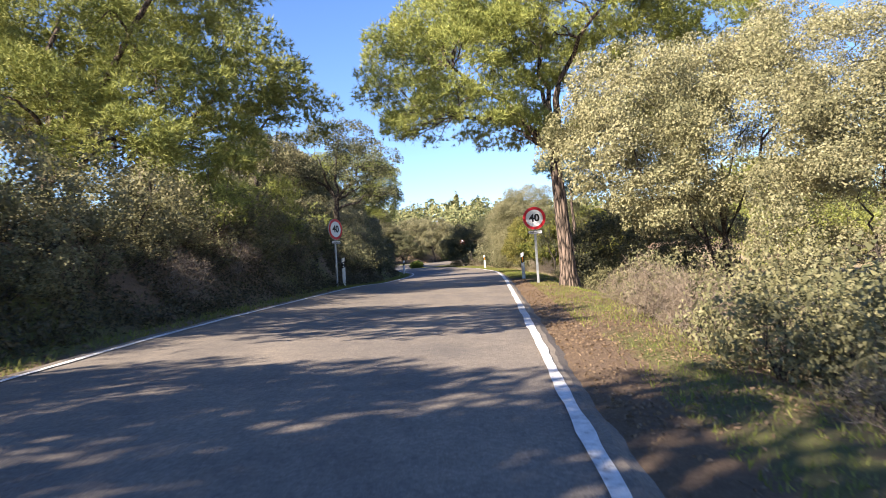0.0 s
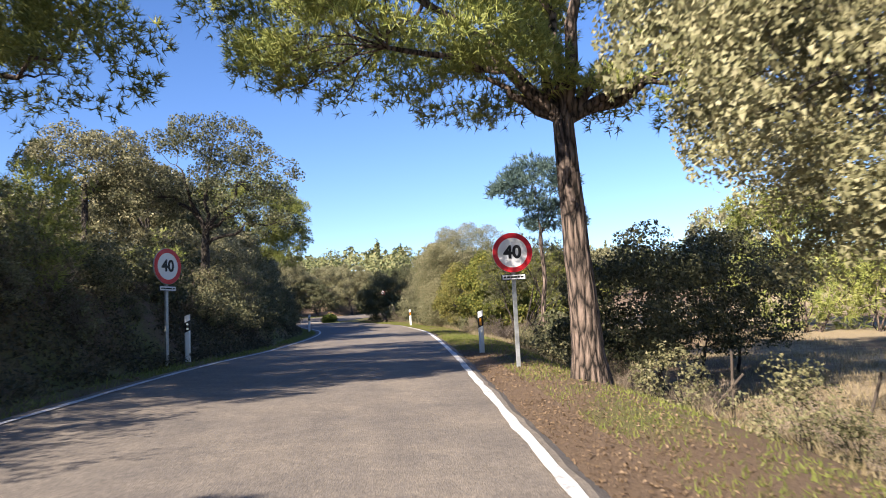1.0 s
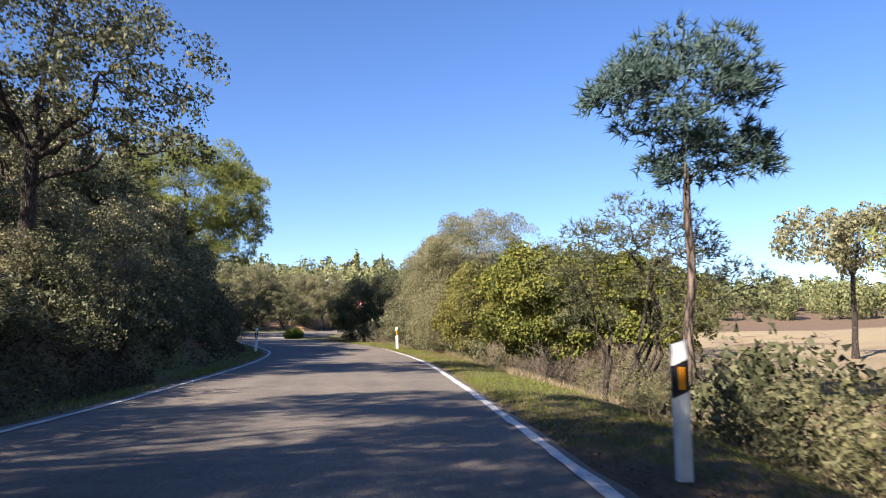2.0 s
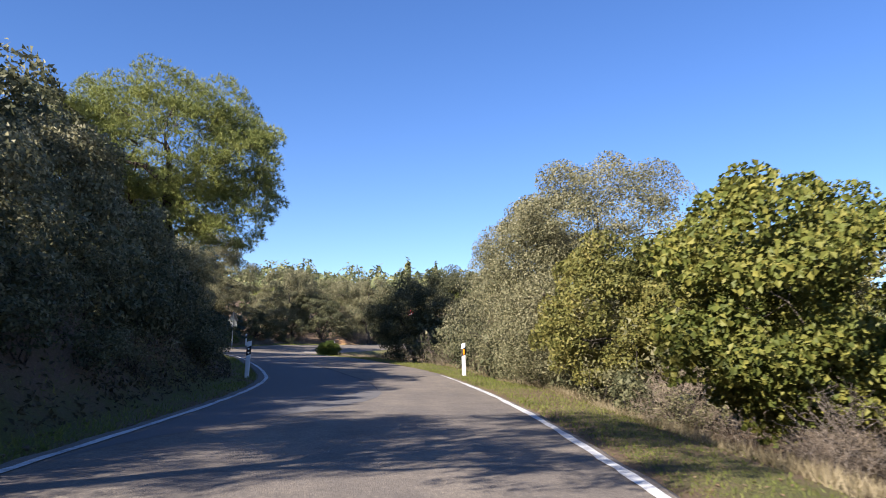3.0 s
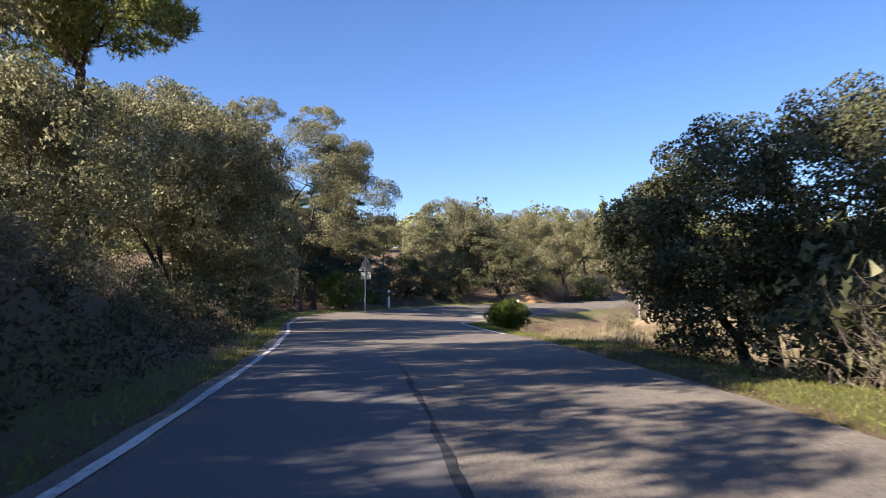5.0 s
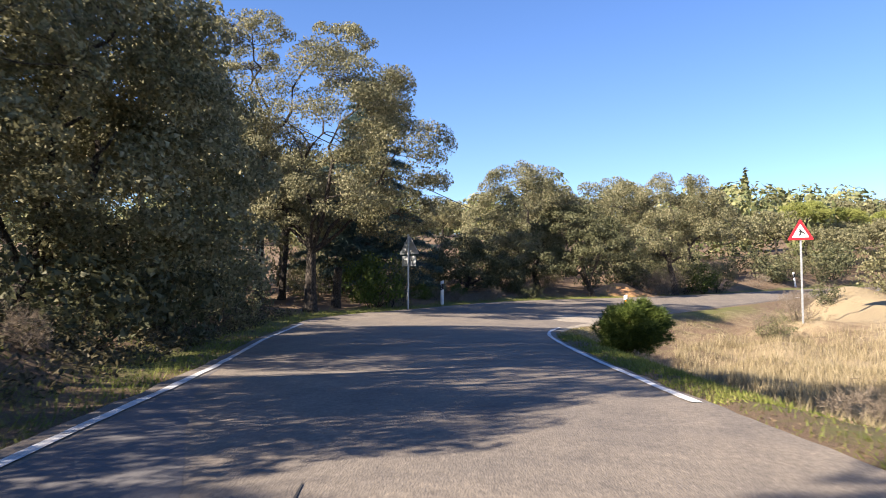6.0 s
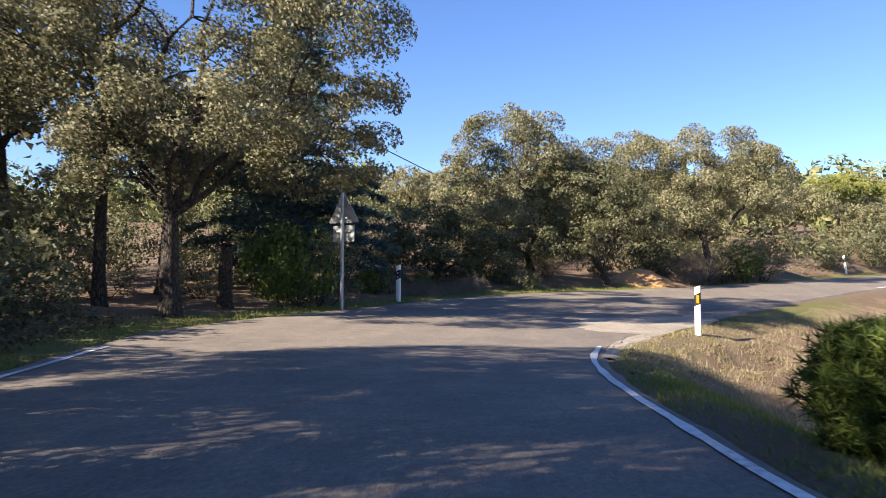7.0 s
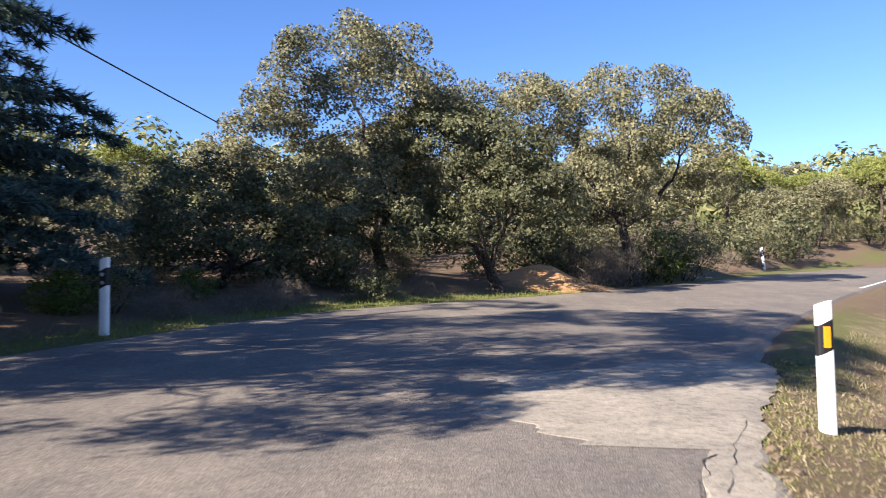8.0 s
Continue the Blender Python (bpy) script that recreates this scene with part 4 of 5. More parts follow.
def conifer(seed, base, height, spread, label):
    """A drooping conifer: tiers of boughs with hanging needles round a straight trunk."""
    rng = np.random.default_rng(seed)
    bx, by = base
    ob = thing("cedar", (bx, by, gz(bx, by) - 0.1), label, "tree", "conifers")
    V, F = limb(rng, (0, 0, 0), (0, 0, height), 0.2, 0.02, 9, 0.02, 0, 9)[0]
    part("trunk", mesh_np("trunk", V, F, M_BARK_OAK, True), ob)
    C, N = [], []
    for k in range(160):
        u = (k + rng.random()) / 160
        z = height * (0.06 + 0.93 * u)
        r = spread * (1 - u) ** 0.75 * (0.7 + 0.45 * rng.random()) + 0.15
        a = k * 2.4 + rng.normal() * 0.3
        tip = np.array([math.cos(a) * r, math.sin(a) * r, z - 0.05 * r + 0.1 * rng.normal()])
        (v, f), way = limb(rng, (0, 0, z - 0.15), tip, 0.035 * (1 - u) + 0.008, 0.004, 7, 0.12, 0.1, 5)
        part("limb", mesh_np("limb", v, f, M_BARK_OAK, True), ob)
        m = int(34 * r) + 10
        t = rng.random(m) ** 0.6
        p = np.stack([np.interp(t, np.linspace(0, 1, 7), way[:, i]) for i in range(3)], 1)
        side = np.array([-math.sin(a), math.cos(a), 0])
        w = rng.normal(size=m) * 0.16 * r * (1.1 - t) ** 0.6
        p = p + side * w[:, None] + np.array([0, 0, -0.1]) * rng.random((m, 1))
        C.append(p)
        N.append(unit(np.array([math.cos(a), math.sin(a), -0.25]) + side * np.sign(w)[:, None] * 0.6 + rng.normal(size=(m, 3)) * 0.25))
    V, F = needle_tufts(rng, np.concatenate(C), np.concatenate(N), 0.24, 0.02, 7)
    part("crown", mesh_np("crown", V, F, M_CONIFER), ob)
    return ob


conifer(31, (-15.6, 111.0), 10.5, 3.5, "dark cedar with drooping boughs beside the bend")

# ---- low shrubs, each kind built once and then set out along the verges ----
KINDS = {
    "leafy": [shrub("shrub", 40 + i, 0.9, ("tri", 0.068, 0.046), (M_SHRUB, M_BARK_OAK), "grey-green leafy shrub of the roadside scrub", "scrub", 36, 0.26, 34, 6, 1.3) for i in range(3)],
    "dark": [shrub("evergreen_shrub", 50 + i, 1.0, ("tri", 0.12, 0.08), (M_OAK_DARK, M_BARK_OAK), "dark evergreen shrub of the roadside scrub", "scrub", 32, 0.28, 17, 5, 1.5) for i in range(3)],
    "twiggy": [shrub("dry_shrub", 60 + i, 0.8, ("needle", 0.2, 0.0035, 6), (M_TWIG, M_BARK_PALE), "dry twiggy shrub with hardly any leaves", "dry scrub", 36, 0.24, 8, 12, 0.9) for i in range(3)],
    "needle": [shrub("young_pine", 70 + i, 0.9, ("needle", 0.15, 0.009, 9), (M_PINE, M_BARK_PINE), "bushy young pine with yellow-green needles", "young pines", 44, 0.28, 13, 6, 2.2) for i in range(2)],
    "broom": [shrub("broom_bush", 80, 0.8, ("tri", 0.1, 0.05), (M_BUSH, M_BARK_OAK), "fresh green rounded shrub", "scrub", 40, 0.24, 38, 6, 1.2)],
}
BUSH = shrub("rounded_bush", 90, 0.72, ("needle", 0.15, 0.009, 12), (M_BUSH, M_BARK_PINE), "dense rounded bush with a bright green top beside the road", "", 130, 0.22, 44, 8, 1.5)
BUSH.matrix_world = pose(-3.3, 93.0, gz(-3.3, 93.0) - 0.05) @ Matrix.Diagonal((0.84, 0.84, 0.72, 1))
USED = set()


def put(kind, i, x, y, scale=1.0, turn=0.0, tall=1.0, sink=0.06):
    src = KINDS[kind][i % len(KINDS[kind])]
    m = Matrix.LocRotScale((x, y, gz(x, y) - sink), Euler((0, 0, turn)), (scale, scale, scale * tall))
    if src.name not in USED:
        USED.add(src.name)
        src.matrix_world = m
        return src
    return copy_thing(src, m @ Matrix.Diagonal([1 / v for v in src.scale] + [1]))


place = random.Random(5)


def row(side, y0, y1, step, near, far, kinds, lo, hi, tall=1.0):
    y = y0
    while y < y1:
        yy = y + place.uniform(-0.4, 0.4) * step
        d = place.uniform(near, far)
        x = float(left_edge(yy)) - d * float(tilt_of(left_edge, yy)) if side == "left" else float(right_edge(yy)) + d * float(tilt_of(right_edge, yy))
        put(place.choice(kinds), place.randrange(3), x, yy, place.uniform(lo, hi), place.uniform(0, 6.28), tall * place.uniform(0.85, 1.2))
        y += step


row("left", 9, 30, 0.8, 1.5, 2.3, ["leafy", "leafy", "twiggy"], 0.45, 0.75)
row("left", 9, 27, 0.9, 2.1, 3.0, ["leafy", "leafy", "needle", "twiggy", "leafy"], 0.8, 1.15)
row("left", 10, 27, 1.3, 3.2, 4.6, ["leafy", "twiggy"], 0.4, 0.6)
row("left", 15, 27, 1.7, 5.0, 7.0, ["needle", "leafy", "needle"], 0.6, 0.9)
row("left", 27, 40, 1.7, 2.8, 4.2, ["leafy", "dark", "needle", "twiggy"], 0.7, 1.1)
row("left", 27, 44, 1.8, 4.8, 7.0, ["needle", "leafy", "needle", "leafy"], 1.2, 1.8)
row("left", 26, 84, 1.3, 1.7, 2.6, ["dark", "twiggy", "leafy"], 0.35, 0.7)
row("left", 63, 80, 1.6, 2.6, 3.8, ["leafy", "dark", "twiggy"], 0.3, 0.6)
row("left", 26, 66, 1.1, 1.9, 3.2, ["dark", "dark", "leafy"], 0.5, 0.85)
# dense dark shrubs added over the bank face to imitate its deep shade
row("left", 38, 66, 0.75, 1.5, 2.3, ["dark", "dark", "leafy"], 0.5, 0.8)
row("left", 42, 63, 1.4, 2.6, 3.6, ["leafy", "dark", "dark", "twiggy"], 0.7, 1.15)
row("left", 42, 60, 1.5, 4.2, 6.2, ["leafy", "dark", "leafy"], 1.0, 1.4)
row("left", 60, 84, 1.8, 4.6, 6.6, ["leafy", "dark", "leafy"], 0.6, 1.0)
row("left", 80, 86, 1.4, 1.8, 3.4, ["twiggy", "leafy"], 0.35, 0.6)
# mostly the dark kind: its leaf colour replaces shade missing under the oaks
row("left", 86, 99, 1.4, 1.8, 3.4, ["dark", "dark", "leafy"], 0.8, 1.25)
row("left", 86, 100, 2.2, 4.2, 7.5, ["dark", "dark", "leafy"], 1.2, 1.8)
row("right", 4, 17, 0.75, 1.9, 3.2, ["twiggy", "leafy", "twiggy"], 0.55, 0.9)
row("right", 8, 17, 0.9, 3.0, 4.6, ["leafy", "twiggy", "leafy"], 0.8, 1.15)
row("right", 4, 11.5, 1.1, 2.6, 4.6, ["leafy", "leafy", "dark", "twiggy"], 0.7, 1.05)
row("right", 6, 12, 2.0, 5.5, 8.5, ["leafy", "dark", "leafy"], 1.0, 1.4)
row("right", 12, 34, 1.0, 2.6, 4.8, ["twiggy", "twiggy", "leafy", "twiggy"], 0.4, 0.75)
row("right", 31, 39, 1.2, 2.9, 4.4, ["dark", "leafy", "twiggy", "dark"], 0.7, 1.1)
row("right", 39, 53, 1.0, 2.4, 4.4, ["twiggy", "leafy", "twiggy"], 0.4, 0.7)
row("right", 43, 55, 0.8, 3.8, 7.0, ["leafy", "twiggy", "twiggy", "leafy"], 0.75, 1.15)
row("right", 53, 76, 1.1, 2.0, 3.0, ["leafy", "twiggy", "leafy", "dark"], 0.5, 0.95)
row("right", 55, 76, 1.6, 3.0, 4.6, ["leafy", "dark", "leafy"], 1.0, 1.5)
row("right", 76, 86, 1.2, 1.8, 4.2, ["twiggy", "leafy", "twiggy"], 0.4, 0.75)
row("right", 84, 100, 1.6, 14, 20, ["twiggy", "leafy", "leafy"], 0.8, 1.4)
row("right", 105.5, 128, 1.2, 3.0, 5.6, ["twiggy", "leafy", "dark"], 0.5, 0.95)
row("right", 110, 126, 1.0, 6.0, 12.0, ["twiggy", "leafy", "leafy"], 1.2, 1.8)
row("left", 106.5, 116, 1.5, 2.4, 4.5, ["dark", "leafy", "broom"], 0.4, 0.7)
row("left", 102, 110, 1.9, 5.0, 9.0, ["leafy", "dark", "leafy"], 1.0, 1.6)
row("left", 110, 118, 2.0, 5.0, 9.0, ["leafy", "twiggy", "leafy"], 0.6, 1.0)
row("left", 99, 112, 1.5, 8.0, 15.0, ["dark", "dark", "leafy"], 1.5, 2.1)
row("left", 112, 118, 1.6, 9.0, 15.0, ["leafy", "leafy", "dark"], 1.0, 1.5)
for k, (x, y, sc) in enumerate([(15.6, 43.2, 1.8), (17.8, 42.6, 2.1), (20.2, 41.8, 1.9), (22.6, 43.0, 2.2)]):
    put("needle", k, x, y, sc, 1.3 * k)
put("broom", 0, -13.4, 105.7, 1.1, 0.4, 1.45)
put("leafy", 1, -12.9, 106.6, 1.0, 1.9, 1.3)
row("left", 117, 140, 1.5, 2.2, 4.5, ["leafy", "twiggy", "dark"], 0.5, 0.9)
row("left", 124, 160, 1.8, 2.5, 6.0, ["leafy", "dark", "leafy"], 1.0, 1.6)
row("right", 126, 160, 2.2, 3.0, 8.0, ["leafy", "dark", "leafy"], 1.0, 1.6)
row("left", 116, 142, 1.6, 5.0, 9.0, ["leafy", "twiggy", "dark"], 1.0, 1.6)
row("left", 116, 144, 1.7, 9.0, 16.0, ["dark", "leafy", "dark"], 1.6, 2.3)
row("left", 110.5, 116.5, 0.8, 1.0, 2.2, ["twiggy", "leafy", "dark"], 0.3, 0.5)
for k, (kind, x, y, sc) in enumerate([("twiggy", -2.5, 121.3, 1.2), ("twiggy", -1.9, 122.3, 1.4), ("leafy", -0.7, 124.0, 1.3), ("broom", 0.3, 125.0, 1.3), ("leafy", 1.2, 126.2, 1.2)]):
    put(kind, k, x, y, sc, 1.7 * k)
# ---- the wood behind: a few trees built once, repeated with their own size and turn ----


def wood_source(seed, kind):
    rng = np.random.default_rng(seed)
    if kind == "oak":
        E = [(rng.normal() * 1.2, rng.normal() * 1.2, 3.6 + rng.random() * 2.0, 1.9, 1.9, 1.5) for _ in range(5)]
        spec = dict(leaf=("tri", 0.2, 0.14), mats=OAK_MATS, label="holm oak set out for the wood and for added shade", group="wood", trunk=0.18, amount=46, limbs=10)
    else:
        E = [(rng.normal() * 1.3, rng.normal() * 1.3, 7.0 + rng.random() * 1.2, 2.2, 2.2, 1.5) for _ in range(5)]
        spec = dict(leaf=("needle", 0.3, 0.03, 6), mats=PINE_MATS, label="stone pine of the wood behind the road", group="wood", trunk=0.22, amount=24, limbs=10, floor=-0.4)
    bx, by = -30.0 - 7 * (seed % 10), 20.0
    b = gz(bx, by)
    return tree("holm_oak" if kind == "oak" else "stone_pine", seed, (bx, by), [(e[0] + bx, e[1] + by, e[2] + b, e[3], e[4], e[5]) for e in E], **spec)


OAKS = [wood_source(100 + i, "oak") for i in range(3)]
PINES = [wood_source(110 + i, "pine") for i in range(2)]


def stand(sources, x, y, s):
    copy_thing(place.choice(sources), Matrix.LocRotScale((x, y, gz(x, y) - 0.1), Euler((0, 0, place.uniform(0, 6.28))), (s, s, s * place.uniform(0.85, 1.15))))


# oaks at y < 9, (-20.5, 91), (-22.5, 95.5): unseen, placed for their shade
for x, y, s in [(-8.9, 8.6, 0.85), (-9.8, 2.0, 0.62), (-20.5, 91.0, 0.9), (-22.5, 95.5, 1.05), (-8.5, -4, 1.1), (-10.5, -1.3, 1.1), (-20, 26, 1.2), (-17, 38, 1.2), (-14, 50, 0.75), (-14.5, 57, 0.7), (-15, 66, 1.1), (-25, 72, 1.1), (-28, 84, 1.3), (-24, 98, 1.2), (-24, 106, 1.2), (-21, 113, 0.9), (-18.5, 108, 0.9), (-19.5, 103, 1.0),
                (14, 64, 0.75), (17, 72, 0.9), (21, 84, 1.0), (25, 62, 0.9), (14, 116, 0.7), (20, 112, 0.8), (-8, 129, 0.7), (-13, 132, 0.7), (0, 134, 0.8), (-19, 138, 0.7), (4, 143, 0.7), (-4, 145, 0.9), (-11, 146, 0.9), (8, 148, 0.65), (13, 152, 0.65), (12, 147, 0.6), (17, 150, 0.65), (21, 156, 0.7), (26, 160, 0.7), (30, 165, 0.75), (18, 168, 0.8), (24, 174, 0.8)]:
    # those at (-18.5, 108) and (-19.5, 103) are also added as shade casters
    stand(OAKS, x, y, s)
for x, y, s in [(-9, -12, 1.0), (26, 44, 0.9), (32, 40, 1.0), (18, 44, 0.65), (-22, 36, 1.1), (-15, 142, 0.5), (-23, 136, 0.5), (15, 158, 0.6), (20, 162, 0.6), (25, 168, 0.65), (36, 150, 0.7), (42, 158, 0.75), (31, 176, 0.75), (10.5, 150, 0.62), (22, 153, 0.6), (28, 159, 0.62)]:
    stand(PINES, x, y, s)


def far_woods():
    """The wooded slope beyond, too far off to count its trees."""
    rng = np.random.default_rng(9)
    C, N, S = [], [], []
    for _ in range(540):
        y = 152 + 190 * rng.random() ** 1.3
        x = rng.uniform(-0.75, 0.75) * (y - 20) + 8
        tall, r = rng.uniform(4.5, 8.5), rng.uniform(1.9, 3.2)
        if rng.random() < 0.04:
            r, tall = rng.uniform(0.6, 0.9), rng.uniform(8, 10.5)
        n, size = (430, 0.5) if y < 200 else (130, 1.0)
        d = scatter_dirs(rng, n)
        taper = 1 - 0.75 * np.clip(d[:, 2:3], 0, 1) * (r < 1)
        C.append(np.array([x, y, gz(x, min(y, 440)) + tall * 0.48]) + d * (0.75 + 0.3 * rng.random((n, 1))) * np.array([r, r, tall * 0.5]) * taper ** np.array([1, 1, 0]))
        N.append(d)
        S.append(np.full(n, size))
    N, S = np.concatenate(N), np.concatenate(S)
    V, F = leaf_points(rng, np.concatenate(C), unit(N + rng.normal(size=N.shape) * 0.4), S[:, None], 0.8 * S[:, None])
    tagged(new("far_woods", mesh_np("far_woods", V, F, M_FAR)), "mixed pine and oak woods on the far slope", "woods", kind="stuff")


far_woods()
# ---- posts, signs, fence, cable ----


def box(bm, size, at=(0, 0, 0), turn=(0, 0, 0), bevel=0.0):
    m = pose(*at, *turn) @ Matrix.Diagonal((*size, 1))
    made = bmesh.ops.create_cube(bm, size=1.0, matrix=m)
    if bevel:
        edges = list({e for v in made["verts"] for e in v.link_edges})
        bmesh.ops.bevel(bm, geom=edges, offset=bevel, segments=2, affect="EDGES", profile=0.6)


def rod(bm, r, length, at=(0, 0, 0), turn=(0, 0, 0), sides=14):
    bmesh.ops.create_cone(bm, cap_ends=True, segments=sides, radius1=r, radius2=r, depth=length, matrix=pose(*at, *turn))


def mesh_of(name, bm, mat):
    me = bpy.data.meshes.new(name)
    bm.to_mesh(me)
    bm.free()
    me.materials.append(mat)
    return me


def prism(outline, depth):
    """A plate with the outline in x and z, its front at y = 0."""
    bm = bmesh.new()
    front = [bm.verts.new((x, 0, z)) for x, z in outline]
    back = [bm.verts.new((x, depth, z)) for x, z in outline]
    bm.faces.new(front)
    bm.faces.new(back[::-1])
    n = len(outline)
    for i in range(n):
        bm.faces.new((front[i], back[i], back[(i + 1) % n], front[(i + 1) % n]))
    bmesh.ops.recalc_face_normals(bm, faces=bm.faces)
    return bm


def marker_post(x, y, turn, reflector, label, tilt=(0, 0), height=1.05):
    """A white plastic delineator: a curved shell with a slanted top, a black sloping band and a reflector."""
    z = gz(x, y)
    ob = thing("marker_post", pose(x, y, z, tilt[0], tilt[1], turn), label, "marker post", "marker posts")
    w, d = 0.065, 0.1

    def shell(z0l, z0r, z1l, z1r, grow, name, mat):
        bm = bmesh.new()
        rings = []
        for zl, zr in ((z0l, z0r), (z1l, z1r)):
            ring = []
            for k in range(14):
                a = 2 * math.pi * k / 14
                px, py = (w + grow) * math.copysign(abs(math.cos(a)) ** 0.6, math.cos(a)), (d / 2 + grow) * math.copysign(abs(math.sin(a)) ** 0.7, math.sin(a))
                ring.append(bm.verts.new((px, py + d / 2, zl + (zr - zl) * (px + w) / (2 * w))))
            rings.append(ring)
        for k in range(14):
            bm.faces.new((rings[0][k], rings[0][(k + 1) % 14], rings[1][(k + 1) % 14], rings[1][k]))
        bm.faces.new(rings[1])
        bm.faces.new(rings[0][::-1])
        bmesh.ops.recalc_face_normals(bm, faces=bm.faces)
        return part(name, mesh_of(name, bm, mat), ob)

    s = 0.03
    shell(-0.1, -0.1, height - 0.41 - s, height - 0.41 + s, 0.0, "body", M_WHITE)
    band = shell(height - 0.41 - s, height - 0.41 + s, height - 0.17 - s, height - 0.17 + s, 0.001, "band", M_BLACK)
    shell(height - 0.17 - s, height - 0.17 + s, height - 0.04, height, 0.0, "cap", M_WHITE)
    if reflector == "amber":
        bm = bmesh.new()
        box(bm, (0.055, 0.012, 0.17), (0.0, -0.003, height - 0.29), (0, 0, 0), 0.004)
        part("reflector", mesh_of("reflector", bm, M_AMBER), band, "amber reflector")
    else:
        for dz in (-0.345, -0.235):
            bm = bmesh.new()
            rod(bm, 0.026, 0.012, (0.0, -0.003, height + dz), (90, 0, 0))
            part("reflector", mesh_of("reflector", bm, M_PALE_REF), band, "round clear reflector")
    return ob


marker_post(-3.8, 32.2, 10, "clear", "white marker post with a black band under the bank", height=1.15)
marker_post(3.23, 32.2, -10, "amber", "white marker post in shade among verge plants")
marker_post(3.37, 64.85, -3, "amber", "white marker post with an amber reflector on the grass verge", (0, -2))
marker_post(-3.03, 62.6, 4, "clear", "white marker post with two clear reflectors in shade", (0, 2))
marker_post(-3.57, 104.25, 2, "amber", "white marker post with an amber reflector on the inner corner")
marker_post(-11.3, 108.4, -12, "clear", "white marker post on the outer verge of the bend")
marker_post(6.9, 134.0, -10, "clear", "distant white marker post beyond the bend", (0, -6))


def text_mesh(body, size, depth, name, mat):
    cu = bpy.data.curves.new(name, "FONT")
    cu.body, cu.size, cu.extrude, cu.align_x, cu.align_y = body, size, depth, "CENTER", "CENTER"
    cu.offset = 0.012
    tmp = new(name, cu)
    bpy.context.view_layer.update()
    me = bpy.data.meshes.new_from_object(tmp.evaluated_get(bpy.context.evaluated_depsgraph_get()))
    bpy.data.objects.remove(tmp)
    me.materials.clear()
    me.materials.append(mat)
    return me


def circle(r, n=40):
    return [(r * math.cos(2 * math.pi * k / n), r * math.sin(2 * math.pi * k / n)) for k in range(n)]


def ring_bm(r0, r1, depth, n=48):
    bm = bmesh.new()
    loops = []
    for r, y in ((r0, 0), (r1, 0), (r1, depth), (r0, depth)):
        loops.append([bm.verts.new((r * math.cos(2 * math.pi * k / n), y, r * math.sin(2 * math.pi * k / n))) for k in range(n)])
    for a in range(4):
        for k in range(n):
            bm.faces.new((loops[a][k], loops[a][(k + 1) % n], loops[(a + 1) % 4][(k + 1) % n], loops[(a + 1) % 4][k]))
    bmesh.ops.recalc_face_normals(bm, faces=bm.faces)
    return bm


def speed_sign(x, y, z, turn, r, label):
    """A round limit sign on a steel post, with a small plate under it. z: the disc's centre."""
    g = gz(x, y) - 0.1
    ob = thing("speed_limit_sign", pose(x, y, g, 0, 0, turn), label, "traffic sign", "speed limit signs")
    h = z - g
    bm = bmesh.new()
    box(bm, (0.08, 0.045, h + r * 0.6), (0, 0.055, (h + r * 0.6) / 2), (0, 0, 0), 0.006)
    part("post", mesh_of("post", bm, M_STEEL), ob, "galvanised square post")

    def put_part(name, me, dy, dz, parent=ob, rx=0, label=""):
        p = part(name, me, parent, label)
        p.matrix_local = pose(0, dy, dz, rx)
        return p

    put_part("backing", mesh_of("backing", prism(circle(r), 0.025), M_SIGN_BACK), 0.0, h)
    face = put_part("face", mesh_of("face", prism(circle(r * 0.985), 0.004), M_SIGN_WHITE), -0.004, h)
    put_part("ring", mesh_of("ring", ring_bm(r * 0.74, r * 0.985, 0.003), M_RED), -0.004, 0, face, 0, "red border ring")
    put_part("number", text_mesh("40", r * 0.88, 0.002, "number", M_BLACK), -0.005, 0, face, 90, "black figures 40")
    plate = bmesh.new()
    box(plate, (r * 1.25, 0.02, r * 0.30), (0, 0, 0), (0, 0, 0), 0.004)
    pl = put_part("plate", mesh_of("plate", plate, M_BLACK), 0.012, h - r * 1.22)
    inner = bmesh.new()
    box(inner, (r * 1.13, 0.004, r * 0.22))
    put_part("plate_face", mesh_of("plate_face", inner, M_SIGN_WHITE), -0.012, 0, pl)
    bars = bmesh.new()
    for k, wide in enumerate((0.1, 0.16, 0.13, 0.2, 0.1, 0.14)):
        box(bars, (r * wide, 0.003, r * 0.085), (r * (-0.44 + 0.172 * k), 0, 0))
    put_part("lettering", mesh_of("lettering", bars, M_BLACK), -0.0155, 0, pl, 0, "unreadable dark lettering")
    for k in (-1, 1):
        cl = bmesh.new()
        box(cl, (0.14, 0.03, 0.03), (0, 0.035, h + k * r * 0.45), (0, 0, 0), 0.004)
        part("clamp", mesh_of("clamp", cl, M_STEEL), ob)
    return ob


speed_sign(3.3, 27.85, 2.27, -4, 0.39, "round red-rimmed 40 limit sign with a small plate by the verge")
speed_sign(-3.76, 30.2, 2.51, 58, 0.39, "round red-rimmed 40 limit sign turned towards the road at the bank")


def rounded(points, r=0.06, n=5):
    """A polygon with rounded corners."""
    out = []
    m = len(points)
    for i in range(m):
        p, a, b = Vector(points[i]), Vector(points[i - 1]), Vector(points[(i + 1) % m])
        s, e = p + (a - p).normalized() * r, p + (b - p).normalized() * r
        for k in range(n + 1):
            u = k / n
            q = s * (1 - u) ** 2 + p * 2 * u * (1 - u) + e * u * u
            out.append((q.x, q.y))
    return out


